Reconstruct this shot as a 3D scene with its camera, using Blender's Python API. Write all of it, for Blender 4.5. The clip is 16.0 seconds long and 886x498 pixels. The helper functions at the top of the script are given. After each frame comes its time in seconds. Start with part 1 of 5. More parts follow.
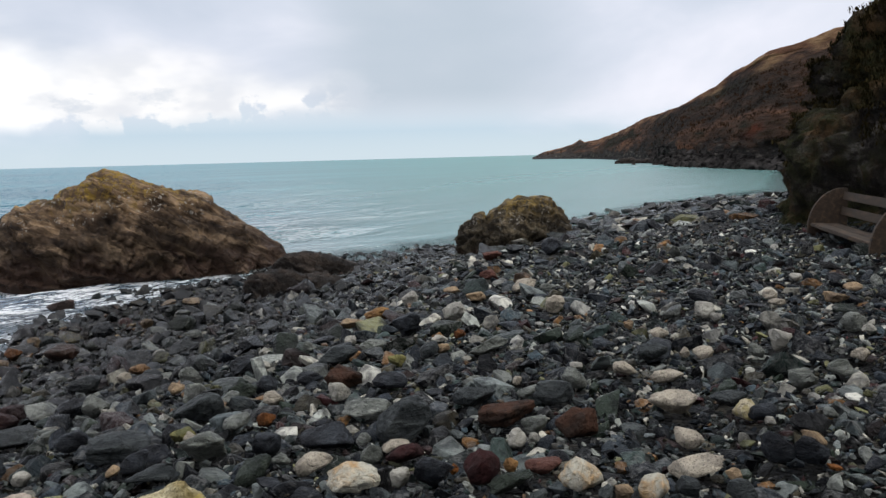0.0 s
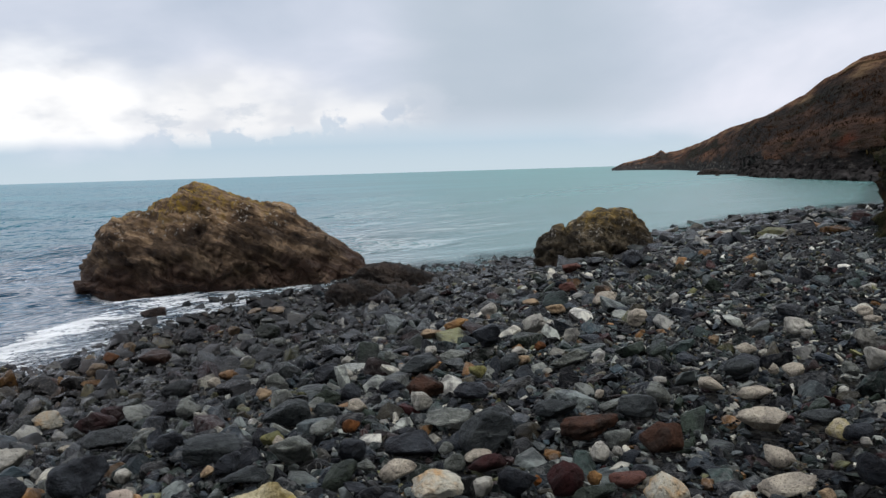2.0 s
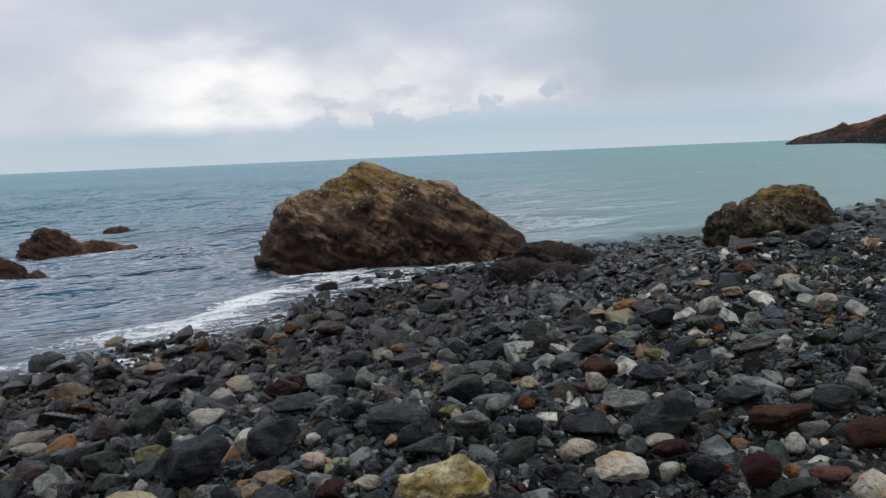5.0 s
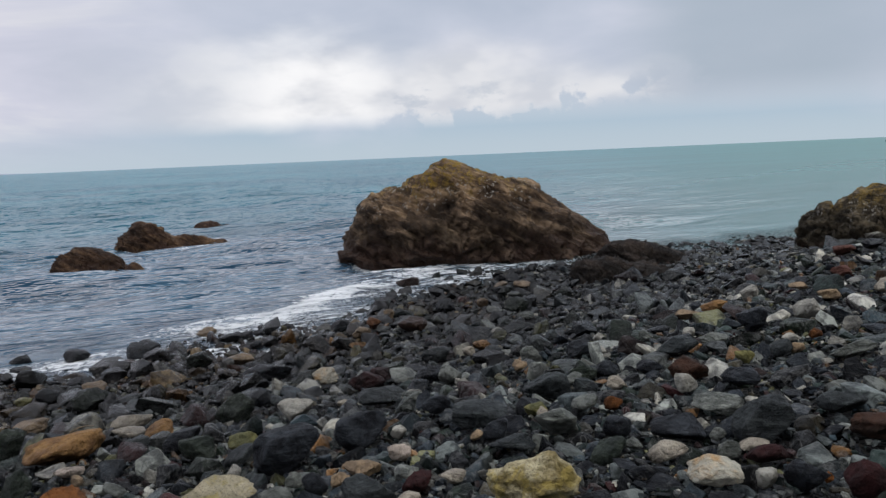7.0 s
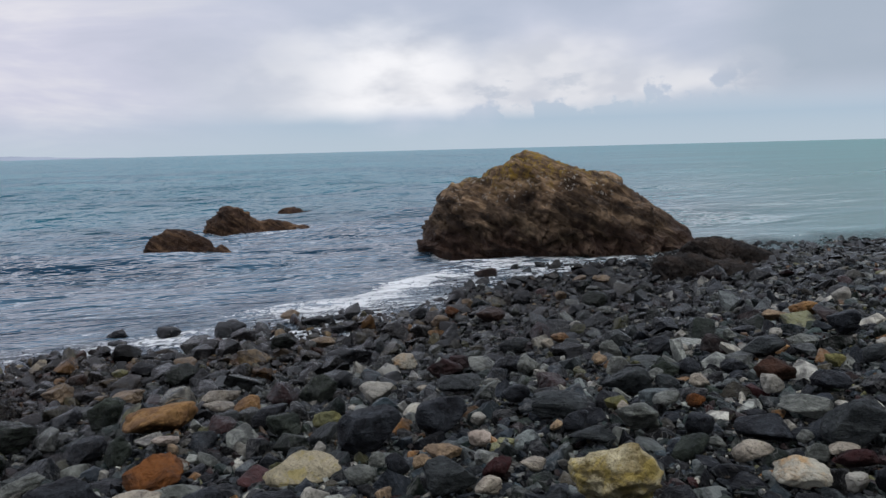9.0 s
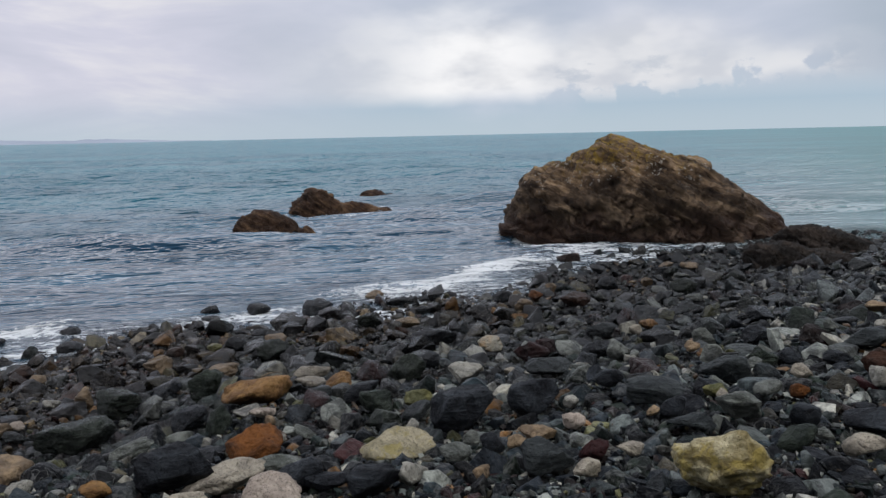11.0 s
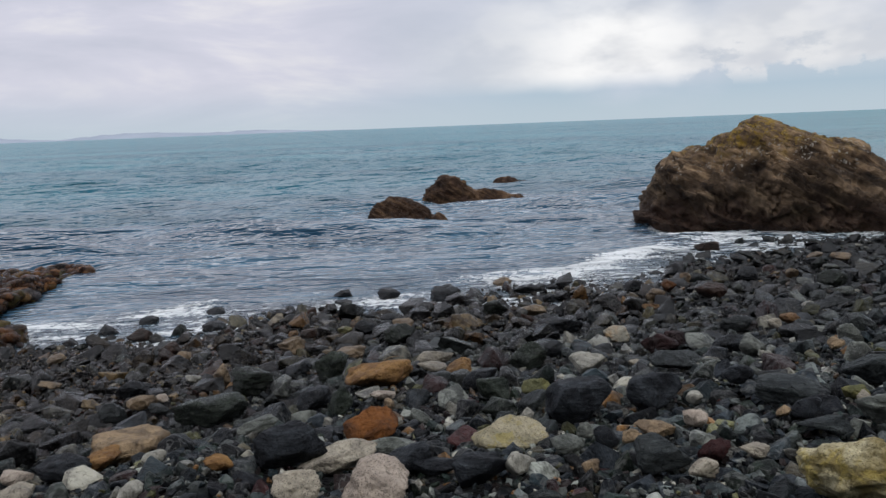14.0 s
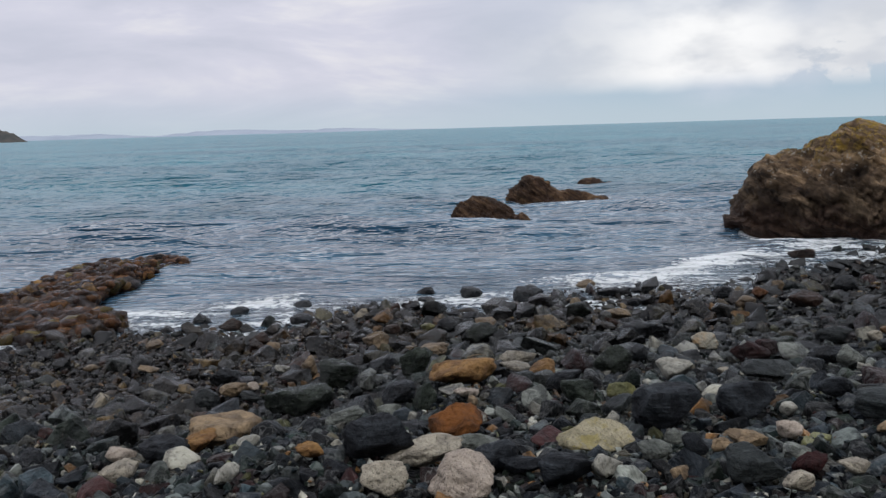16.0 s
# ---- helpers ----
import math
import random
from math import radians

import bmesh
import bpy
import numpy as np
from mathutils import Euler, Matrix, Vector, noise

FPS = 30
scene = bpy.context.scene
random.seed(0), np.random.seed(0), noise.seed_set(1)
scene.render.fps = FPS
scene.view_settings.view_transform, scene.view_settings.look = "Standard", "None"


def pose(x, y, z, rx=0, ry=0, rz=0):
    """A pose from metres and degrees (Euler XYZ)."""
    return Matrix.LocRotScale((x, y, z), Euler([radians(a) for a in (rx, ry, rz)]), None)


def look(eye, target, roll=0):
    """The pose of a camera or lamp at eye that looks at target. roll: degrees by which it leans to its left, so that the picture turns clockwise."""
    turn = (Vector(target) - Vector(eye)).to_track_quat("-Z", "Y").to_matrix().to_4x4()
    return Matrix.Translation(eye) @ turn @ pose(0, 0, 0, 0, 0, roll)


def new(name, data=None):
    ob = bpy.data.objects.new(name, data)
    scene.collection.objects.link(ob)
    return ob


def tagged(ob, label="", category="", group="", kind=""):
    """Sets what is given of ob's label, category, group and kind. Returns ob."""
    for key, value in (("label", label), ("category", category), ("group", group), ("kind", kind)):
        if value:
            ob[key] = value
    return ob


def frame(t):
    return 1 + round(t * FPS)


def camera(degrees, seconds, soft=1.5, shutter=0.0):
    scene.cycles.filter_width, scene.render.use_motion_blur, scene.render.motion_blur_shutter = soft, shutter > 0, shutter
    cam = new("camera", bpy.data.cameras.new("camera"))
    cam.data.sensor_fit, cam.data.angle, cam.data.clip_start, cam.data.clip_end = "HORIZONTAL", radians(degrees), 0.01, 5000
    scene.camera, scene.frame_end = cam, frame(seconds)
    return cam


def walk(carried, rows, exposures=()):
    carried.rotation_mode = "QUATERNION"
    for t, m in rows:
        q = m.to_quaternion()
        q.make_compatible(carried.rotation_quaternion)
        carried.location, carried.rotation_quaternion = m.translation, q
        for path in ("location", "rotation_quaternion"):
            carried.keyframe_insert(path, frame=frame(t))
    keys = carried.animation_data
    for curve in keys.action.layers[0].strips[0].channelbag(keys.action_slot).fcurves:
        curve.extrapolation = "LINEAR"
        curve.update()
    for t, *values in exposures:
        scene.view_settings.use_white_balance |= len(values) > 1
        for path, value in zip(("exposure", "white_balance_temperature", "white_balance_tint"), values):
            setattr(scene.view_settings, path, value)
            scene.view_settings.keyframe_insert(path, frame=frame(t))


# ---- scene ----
cam = camera(58.68, 16.0, soft=1.4)
walk(cam, [
    (0, pose(-0.000, -0.000, 2.500, 83.35, 1.50, -0.17)),
    (0.5, pose(-0.016, -0.026, 2.508, 83.48, 1.39, 1.38)),
    (1, pose(-0.026, -0.082, 2.517, 83.86, 1.32, 2.96)),
    (1.5, pose(-0.025, -0.077, 2.516, 84.14, 1.71, 4.02)),
    (2, pose(-0.031, -0.053, 2.508, 84.35, 1.71, 5.41)),
    (2.5, pose(-0.057, -0.053, 2.514, 84.37, 1.71, 6.71)),
    (3, pose(-0.065, -0.054, 2.513, 84.27, 1.47, 9.00)),
    (3.5, pose(-0.076, -0.060, 2.510, 83.78, 1.33, 10.00)),
    (4, pose(-0.104, -0.066, 2.516, 83.46, 1.91, 12.39)),
    (6.5, pose(-0.174, -0.095, 2.510, 83.19, 2.35, 20.96)),
    (7, pose(-0.186, -0.102, 2.509, 83.24, 2.44, 22.49)),
    (7.5, pose(-0.199, -0.118, 2.505, 83.07, 2.30, 24.42)),
    (8, pose(-0.207, -0.139, 2.504, 82.99, 2.45, 25.34)),
    (8.5, pose(-0.208, -0.152, 2.510, 82.96, 2.32, 26.87)),
    (9, pose(-0.204, -0.178, 2.509, 82.79, 1.44, 28.20)),
    (11.5, pose(-0.319, -0.232, 2.486, 81.50, 1.40, 34.70)),
    (12, pose(-0.333, -0.223, 2.485, 81.13, 1.40, 35.52)),
    (12.5, pose(-0.323, -0.177, 2.491, 81.10, 1.41, 38.13)),
    (13, pose(-0.278, -0.144, 2.494, 81.38, 1.56, 40.52)),
    (13.5, pose(-0.244, -0.114, 2.498, 80.95, 2.29, 42.11)),
    (14, pose(-0.233, -0.131, 2.482, 81.12, 2.21, 43.66)),
    (14.5, pose(-0.235, -0.143, 2.489, 81.41, 1.82, 45.11)),
    (15, pose(-0.260, -0.153, 2.481, 81.44, 1.66, 46.30)),
    (15.5, pose(-0.260, -0.157, 2.484, 81.25, 1.46, 47.46)),
    (16, pose(-0.239, -0.187, 2.484, 81.29, 1.66, 49.66)),
], exposures=[(0, 0.33, 6600, 10), (2, 0.20, 6500, 10), (4, 0.04, 6450, 10), (7, -0.06, 6400, 11), (9, -0.09, 6300, 12), (12.5, -0.06, 6450, 10), (16, -0.03, 6400, 10)])

# ---- world, sun ----
world = bpy.data.worlds.new("overcast_sky")
scene.world = world
world.use_nodes = True
SUN_AZ, SUN_EL = -112.0, 55.0


class Nodes:
    """Short hand for building a node tree."""

    def __init__(self, tree):
        self.t = tree

    def add(self, kind, **props):
        n = self.t.nodes.new(kind)
        for k, v in props.items():
            if k == "operation":
                n.operation = v
            elif k == "data_type":
                n.data_type = v
            elif k == "blend_type":
                n.blend_type = v
        return n

    def put(self, socket, value):
        if isinstance(value, bpy.types.NodeSocket):
            self.t.links.new(value, socket)
        elif value is not None:
            if isinstance(value, tuple) and len(value) == 3 and socket.type == "RGBA":
                value = (*value, 1)
            socket.default_value = value

    def math(self, op, a, b=None, c=None, clamp=False):
        n = self.add("ShaderNodeMath", operation=op)
        n.use_clamp = clamp
        for s, v in zip(n.inputs, (a, b, c)):
            self.put(s, v)
        return n.outputs[0]

    def vmath(self, op, a, b=None):
        n = self.add("ShaderNodeVectorMath", operation=op)
        self.put(n.inputs[0], a)
        if b is not None:
            self.put(n.inputs[1], b)
        return n.outputs[0]

    def noise(self, vec, scale, detail=4.0, rough=0.55, warp=0.0, colour=False):
        n = self.add("ShaderNodeTexNoise")
        self.put(n.inputs["Vector"], vec)
        self.put(n.inputs["Scale"], scale)
        self.put(n.inputs["Detail"], detail)
        self.put(n.inputs["Roughness"], rough)
        self.put(n.inputs["Distortion"], warp)
        return n.outputs["Color" if colour else "Fac"]

    def cells(self, vec, scale, edge=False):
        n = self.add("ShaderNodeTexVoronoi")
        n.feature = "DISTANCE_TO_EDGE" if edge else "F1"
        self.put(n.inputs["Vector"], vec)
        self.put(n.inputs["Scale"], scale)
        return n.outputs["Distance"]

    def span(self, v, a, b, lo=0.0, hi=1.0):
        n = self.add("ShaderNodeMapRange")
        n.interpolation_type = "SMOOTHSTEP"
        for s, x in zip(n.inputs, (v, a, b, lo, hi)):
            self.put(s, x)
        return n.outputs[0]

    def mix(self, f, a, b, blend="MIX"):
        n = self.add("ShaderNodeMix", data_type="RGBA", blend_type=blend)
        self.put(n.inputs[0], f)
        self.put(n.inputs[6], a)
        self.put(n.inputs[7], b)
        return n.outputs[2]

    def ramp(self, f, stops, hard=False):
        n = self.add("ShaderNodeValToRGB")
        n.color_ramp.interpolation = "CONSTANT" if hard else "LINEAR"
        e = n.color_ramp.elements
        while len(e) < len(stops):
            e.new(0.5)
        for el, (p, c) in zip(e, stops):
            el.position = p
        for el, (p, c) in zip(e, stops):
            el.color = (*c, 1)
        self.put(n.inputs[0], f)
        return n.outputs[0]

    def scaled(self, vec, s):
        return self.vmath("MULTIPLY", vec, s)

    def bump(self, height, strength, dist, normal=None):
        n = self.add("ShaderNodeBump")
        self.put(n.inputs["Height"], height)
        self.put(n.inputs["Strength"], strength)
        self.put(n.inputs["Distance"], dist)
        if normal is not None:
            self.put(n.inputs["Normal"], normal)
        return n.outputs[0]


def build_sky():
    k = Nodes(world.node_tree)
    world.node_tree.nodes.clear()
    out = k.add("ShaderNodeOutputWorld")
    sky = k.add("ShaderNodeTexSky")
    sky.sky_type, sky.sun_disc = "NISHITA", False
    sky.sun_elevation, sky.sun_rotation = radians(SUN_EL), radians(-SUN_AZ)
    sky.air_density, sky.dust_density = 1.0, 2.0
    d = k.add("ShaderNodeTexCoord").outputs["Generated"]
    sep = k.add("ShaderNodeSeparateXYZ")
    k.put(sep.inputs[0], d)
    X, Y, Z = sep.outputs
    az = k.math("MULTIPLY", k.math("ARCTAN2", k.math("MULTIPLY", X, -1.0), Y), 57.2958)
    el = k.math("MULTIPLY", k.math("ARCSINE", Z), 57.2958)
    comb = k.add("ShaderNodeCombineXYZ")
    k.put(comb.inputs[0], k.math("MULTIPLY", az, 0.1))
    k.put(comb.inputs[1], k.math("MULTIPLY", el, 0.2))
    flat = comb.outputs[0]
    # the grey deck: paler sheets and darker bellies
    deck = k.noise(flat, 0.55, 5, 0.5, 0.3)
    sheet = k.ramp(deck, [(0.30, (0.52, 0.59, 0.705)), (0.5, (0.66, 0.71, 0.82)), (0.68, (0.86, 0.87, 0.97))])
    low = k.ramp(k.span(el, 0.0, 4.2), [(0.0, (0.60, 0.71, 0.79)), (0.45, (0.53, 0.66, 0.77)), (1.0, (0.66, 0.74, 0.83))])
    base = k.mix(k.span(k.math("ADD", el, k.math("MULTIPLY", k.math("SUBTRACT", deck, 0.5), 9.0)), 1.2, 5.5), low, sheet)
    # whiter and faintly lilac towards the south-west
    broken = k.noise(k.scaled(flat, (0.7, 1.3, 1.0)), 0.9, 5, 0.55, 0.4)
    pale = k.ramp(broken, [(0.36, (0.68, 0.69, 0.80)), (0.52, (0.80, 0.79, 0.90)), (0.64, (0.98, 0.95, 0.98))])
    base = k.mix(k.math("MULTIPLY", k.math("MULTIPLY", k.span(az, 34.0, 56.0), k.span(el, -1.5, 4.0)), 0.85), base, pale)
    # a bluer gap beside the bank
    gap = k.math("MULTIPLY", k.math("MULTIPLY", k.span(az, -14.0, -2.0), k.span(az, 12.0, 4.0)), k.span(el, 2.0, 5.0))
    base = k.mix(k.math("MULTIPLY", gap, 0.8), base, (0.465, 0.545, 0.63))
    # the bank of bright cumulus: a ragged right end, a soft body, a flat foot
    edge = k.noise(flat, 1.1, 4, 0.5, 0.2)
    side = k.math("MULTIPLY", k.span(az, 4.5, 8.0), k.span(az, 50.0, 33.0))
    lump = k.math("SUBTRACT", edge, 0.5)
    humps = k.math("MULTIPLY", k.span(k.noise(k.scaled(flat, (1.0, 0.6, 1.0)), 2.6, 5, 0.55), 0.50, 0.62), k.span(az, 28.0, 24.0, 0.0, 1.7))
    floor_el = k.math("ADD", k.math("ADD", k.math("MULTIPLY_ADD", k.span(az, 8.0, 26.0), -0.9, 3.2), k.math("MULTIPLY", lump, 2.0)), humps)
    top_el = k.math("ADD", k.math("MULTIPLY_ADD", k.span(az, 6.0, 30.0), 2.2, 6.3), k.math("MULTIPLY", lump, 6.0))
    rise = k.span(k.math("SUBTRACT", el, floor_el), -0.5, 1.0)
    fall = k.span(k.math("SUBTRACT", top_el, el), -1.2, 2.6)
    bank = k.math("MULTIPLY", k.math("MULTIPLY", rise, fall), side)
    core = k.math("MULTIPLY", k.math("MULTIPLY", k.span(az, 22.0, 30.0), k.span(az, 42.0, 33.0)), k.span(k.noise(flat, 1.5, 4), 0.30, 0.58))
    white = k.mix(core, k.mix(k.span(k.noise(flat, 1.8, 3), 0.36, 0.60), (0.76, 0.785, 0.84), (0.93, 0.935, 0.955)), (1.16, 1.15, 1.14))
    col = k.mix(bank, base, white)
    # small grey puffs drifting before the bank
    fray = k.scaled(k.vmath("SUBTRACT", k.noise(flat, 6.0, 5, 0.65, colour=True), (0.5, 0.5, 0.5)), (0.5, 0.7, 0.0))
    where = k.vmath("ADD", flat, fray)
    for a0, e0, wide, tall, thick in ((24.7, 4.0, 1.3, 0.6, 0.55), (19.0, 4.3, 1.4, 0.6, 0.45), (6.3, 4.6, 2.2, 1.2, 0.75)):
        off = k.scaled(k.vmath("SUBTRACT", where, (a0 * 0.1, e0 * 0.2, 0.0)), (10.0 / wide, 5.0 / tall, 0.0))
        reach = k.add("ShaderNodeVectorMath", operation="LENGTH")
        k.put(reach.inputs[0], off)
        col = k.mix(k.math("MULTIPLY", k.span(reach.outputs["Value"], 1.3, 0.2), thick), col, (0.58, 0.64, 0.73))
    # the deck thins overhead
    col = k.mix(k.span(el, 14.0, 62.0), col, (1.28, 1.33, 1.42))
    bg = k.add("ShaderNodeBackground")
    k.put(bg.inputs[0], col)
    bg.inputs[1].default_value = 0.92
    bg2 = k.add("ShaderNodeBackground")
    k.put(bg2.inputs[0], sky.outputs[0])
    bg2.inputs[1].default_value = 0.05
    mixs = k.add("ShaderNodeMixShader")
    mixs.inputs[0].default_value = 0.92
    k.put(mixs.inputs[1], bg2.outputs[0])
    k.put(mixs.inputs[2], bg.outputs[0])
    k.put(out.inputs[0], mixs.outputs[0])


build_sky()
sun = new("sun", bpy.data.lights.new("sun", "SUN"))
sun.data.energy, sun.data.angle, sun.data.color = 0.95, radians(16), (1.0, 0.96, 0.9)
sun.matrix_world = look((-math.sin(radians(SUN_AZ)) * 50 * math.cos(radians(SUN_EL)), 50 * math.cos(radians(SUN_AZ)) * math.cos(radians(SUN_EL)), 50 * math.sin(radians(SUN_EL))), (0, 0, 0))

# ---- materials ----


def material(name):
    m = bpy.data.materials.new(name)
    m.use_nodes = True
    k = Nodes(m.node_tree)
    b = m.node_tree.nodes["Principled BSDF"]
    pos = k.add("ShaderNodeNewGeometry").outputs["Position"]
    return m, k, b, pos


def height_of(k, pos):
    s = k.add("ShaderNodeSeparateXYZ")
    k.put(s.inputs[0], pos)
    return s.outputs[2]


def wet_band(k, pos, lo, hi):
    """1 where the sea keeps the stone wet, 0 above the swash."""
    z = height_of(k, pos)
    z = k.math("ADD", z, k.math("MULTIPLY", k.math("SUBTRACT", k.noise(pos, 1.3, 3), 0.5), 0.35))
    return k.span(z, hi, lo)


def finish_stone(k, b, pos, colour, bumps, rough=0.62, shine=1.0, soak=0.27):
    wet = wet_band(k, pos, 0.34, 1.02)
    wet = k.math("MULTIPLY_ADD", wet, 0.97, 0.03)
    dark = k.mix(1.0, colour, (soak, soak, soak), "MULTIPLY")
    k.put(b.inputs["Base Color"], k.mix(wet, colour, dark))
    r = k.math("ADD", k.math("MULTIPLY_ADD", wet, -0.30, rough), k.math("MULTIPLY", k.math("SUBTRACT", k.noise(pos, 30, 3), 0.5), 0.30))
    k.put(b.inputs["Roughness"], r)
    k.put(b.inputs["Specular IOR Level"], k.math("MULTIPLY_ADD", wet, 0.24 * shine, 0.10 * shine))
    k.put(b.inputs["Normal"], bumps)


STONE_TINTS = [
    (0.00, (0.010, 0.011, 0.014)), (0.13, (0.018, 0.022, 0.028)), (0.25, (0.030, 0.037, 0.045)), (0.33, (0.012, 0.012, 0.013)),
    (0.39, (0.028, 0.040, 0.037)), (0.47, (0.058, 0.068, 0.070)), (0.55, (0.022, 0.030, 0.022)), (0.61, (0.115, 0.127, 0.122)),
    (0.69, (0.028, 0.019, 0.018)), (0.725, (0.075, 0.064, 0.042)), (0.765, (0.24, 0.245, 0.220)), (0.835, (0.046, 0.017, 0.017)),
    (0.855, (0.40, 0.37, 0.31)), (0.905, (0.20, 0.100, 0.036)), (0.920, (0.13, 0.125, 0.060)), (0.942, (0.50, 0.475, 0.42)), (0.968, (0.040, 0.056, 0.066)),
]
ONE_TINTS = [
    (0.00, (0.010, 0.011, 0.014)), (0.18, (0.018, 0.022, 0.028)), (0.36, (0.032, 0.040, 0.046)), (0.47, (0.013, 0.013, 0.014)),
    (0.56, (0.028, 0.040, 0.036)), (0.66, (0.058, 0.068, 0.070)), (0.75, (0.022, 0.030, 0.022)), (0.82, (0.110, 0.121, 0.115)),
    (0.88, (0.028, 0.018, 0.018)), (0.91, (0.070, 0.058, 0.038)), (0.94, (0.22, 0.225, 0.20)), (0.97, (0.046, 0.017, 0.016)),
]
WARM_TINTS = [
    (0.00, (0.025, 0.022, 0.024)), (0.16, (0.041, 0.040, 0.041)), (0.30, (0.056, 0.040, 0.030)), (0.42, (0.025, 0.021, 0.019)), (0.52, (0.053, 0.061, 0.054)),
    (0.61, (0.109, 0.076, 0.048)), (0.69, (0.082, 0.036, 0.024)), (0.76, (0.133, 0.125, 0.112)), (0.82, (0.250, 0.130, 0.050)), (0.87, (0.312, 0.206, 0.097)), (0.91, (0.172, 0.145, 0.074)), (0.94, (0.468, 0.380, 0.267)), (0.97, (0.070, 0.027, 0.022)),
]
WEED_TINTS = [
    (0.00, (0.050, 0.026, 0.018)), (0.20, (0.105, 0.046, 0.026)), (0.42, (0.160, 0.070, 0.034)), (0.58, (0.070, 0.034, 0.024)), (0.68, (0.220, 0.098, 0.040)), (0.80, (0.320, 0.170, 0.058)), (0.88, (0.200, 0.145, 0.045)), (0.94, (0.060, 0.046, 0.044)),
]


def shingle_material(name, per_object, tints, fleck=(0.34, 0.34, 0.325), shine=1.0, soak=0.27):
    m, k, b, pos = material(name)
    if per_object:
        rnd = k.add("ShaderNodeObjectInfo").outputs["Random"]
    else:
        rnd = k.add("ShaderNodeNewGeometry").outputs["Random Per Island"]
    tint = k.ramp(rnd, tints, hard=True)
    # each stone a little lighter or darker than its kind
    own = k.math("FRACT", k.math("MULTIPLY", rnd, 97.3))
    tint = k.mix(1.0, tint, k.ramp(own, [(0, (0.30, 0.315, 0.325)), (1, (1.78, 1.84, 1.81))]), "MULTIPLY")
    shift = k.add("ShaderNodeCombineXYZ")
    k.put(shift.inputs[0], k.math("MULTIPLY", own, 50.0))
    p = k.vmath("ADD", pos, shift.outputs[0])
    grain = k.noise(p, 38, 5, 0.65)
    blot = k.noise(p, 9, 4, 0.6, 0.4)
    tint = k.mix(k.math("MULTIPLY", k.span(grain, 0.54, 0.72), 0.16), tint, k.mix(0.55, tint, fleck))
    tint = k.mix(k.span(blot, 0.58, 0.38), tint, k.mix(1.0, tint, (0.34, 0.34, 0.36), "MULTIPLY"))
    # some are speckled granite and gabbro
    mottle = k.math("MULTIPLY", k.span(k.noise(p, 24, 6, 0.72, 0.8), 0.47, 0.60), k.math("GREATER_THAN", k.math("FRACT", k.math("MULTIPLY", rnd, 17.3)), 0.66))
    tint = k.mix(k.math("MULTIPLY", mottle, 0.42), tint, k.mix(0.5, tint, fleck))
    # pale quartz veins on some
    vein = k.math("ABSOLUTE", k.math("SUBTRACT", k.noise(p, 6, 3, 0.5, 1.2), 0.5))
    vein = k.math("MULTIPLY", k.span(vein, 0.018, 0.006), k.math("GREATER_THAN", k.math("FRACT", k.math("MULTIPLY", rnd, 41.7)), 0.88))
    tint = k.mix(k.math("MULTIPLY", vein, 0.35), tint, (0.24, 0.24, 0.23))
    # slaty grain, lying its own way in each stone
    spin = k.add("ShaderNodeVectorRotate")
    spin.rotation_type = "AXIS_ANGLE"
    k.put(spin.inputs["Vector"], pos)
    spin.inputs["Axis"].default_value = (0.4, 0.5, 0.77)
    k.put(spin.inputs["Angle"], k.math("MULTIPLY", own, 40.0))
    leafy = k.noise(k.scaled(spin.outputs[0], (7.0, 55.0, 30.0)), 1.0, 5, 0.7, 0.3)
    tint = k.mix(k.math("MULTIPLY", k.span(leafy, 0.54, 0.68), 0.24), tint, k.mix(0.6, tint, fleck))
    tint = k.mix(k.span(leafy, 0.45, 0.32), tint, k.mix(1.0, tint, (0.45, 0.45, 0.46), "MULTIPLY"))
    n = k.bump(grain, 0.7, 0.020, k.bump(leafy, 0.7, 0.022, k.bump(blot, 0.7, 0.06)))
    finish_stone(k, b, pos, tint, n, 0.40, 0.9 * shine, soak)
    return m


def stone_material(name, colour, second, spot=0.5, speck=None, lichen=None, slaty=False):
    m, k, b, pos = material(name)
    grain = k.noise(pos, 55, 5, 0.7)
    blot = k.noise(pos, 8, 5, 0.62, 0.5)
    c = k.mix(k.span(blot, spot - 0.12, spot + 0.14), colour, second)
    c = k.mix(k.span(grain, 0.5, 0.8), c, k.mix(1.0, c, (1.45, 1.42, 1.36), "MULTIPLY"))
    c = k.mix(k.span(grain, 0.46, 0.28), c, k.mix(1.0, c, (0.45, 0.44, 0.42), "MULTIPLY"))
    if speck:
        c = k.mix(k.math("MULTIPLY", k.span(k.cells(pos, 95), 0.34, 0.14), 0.8), c, speck)
    if lichen:
        c = k.mix(k.math("MULTIPLY", k.span(k.noise(pos, 11, 5, 0.7, 0.6), 0.50, 0.60), 0.6), c, lichen)
    chips = k.cells(pos, 20.0)
    n = k.bump(grain, 0.8, 0.018, k.bump(chips, 0.5, 0.035, k.bump(blot, 1.0, 0.07)))
    if slaty:
        leafy = k.noise(k.scaled(k.add("ShaderNodeTexCoord").outputs["Object"], (9.0, 14.0, 60.0)), 1.0, 5, 0.7, 0.4)
        c = k.mix(k.math("MULTIPLY", k.span(leafy, 0.53, 0.66), 0.7), c, k.mix(1.0, c, (2.6, 2.6, 2.5), "MULTIPLY"))
        n = k.bump(leafy, 0.8, 0.025, n)
    finish_stone(k, b, pos, c, n, 0.42 if slaty else 0.7, 0.9, 0.36 if slaty else 0.55)
    return m


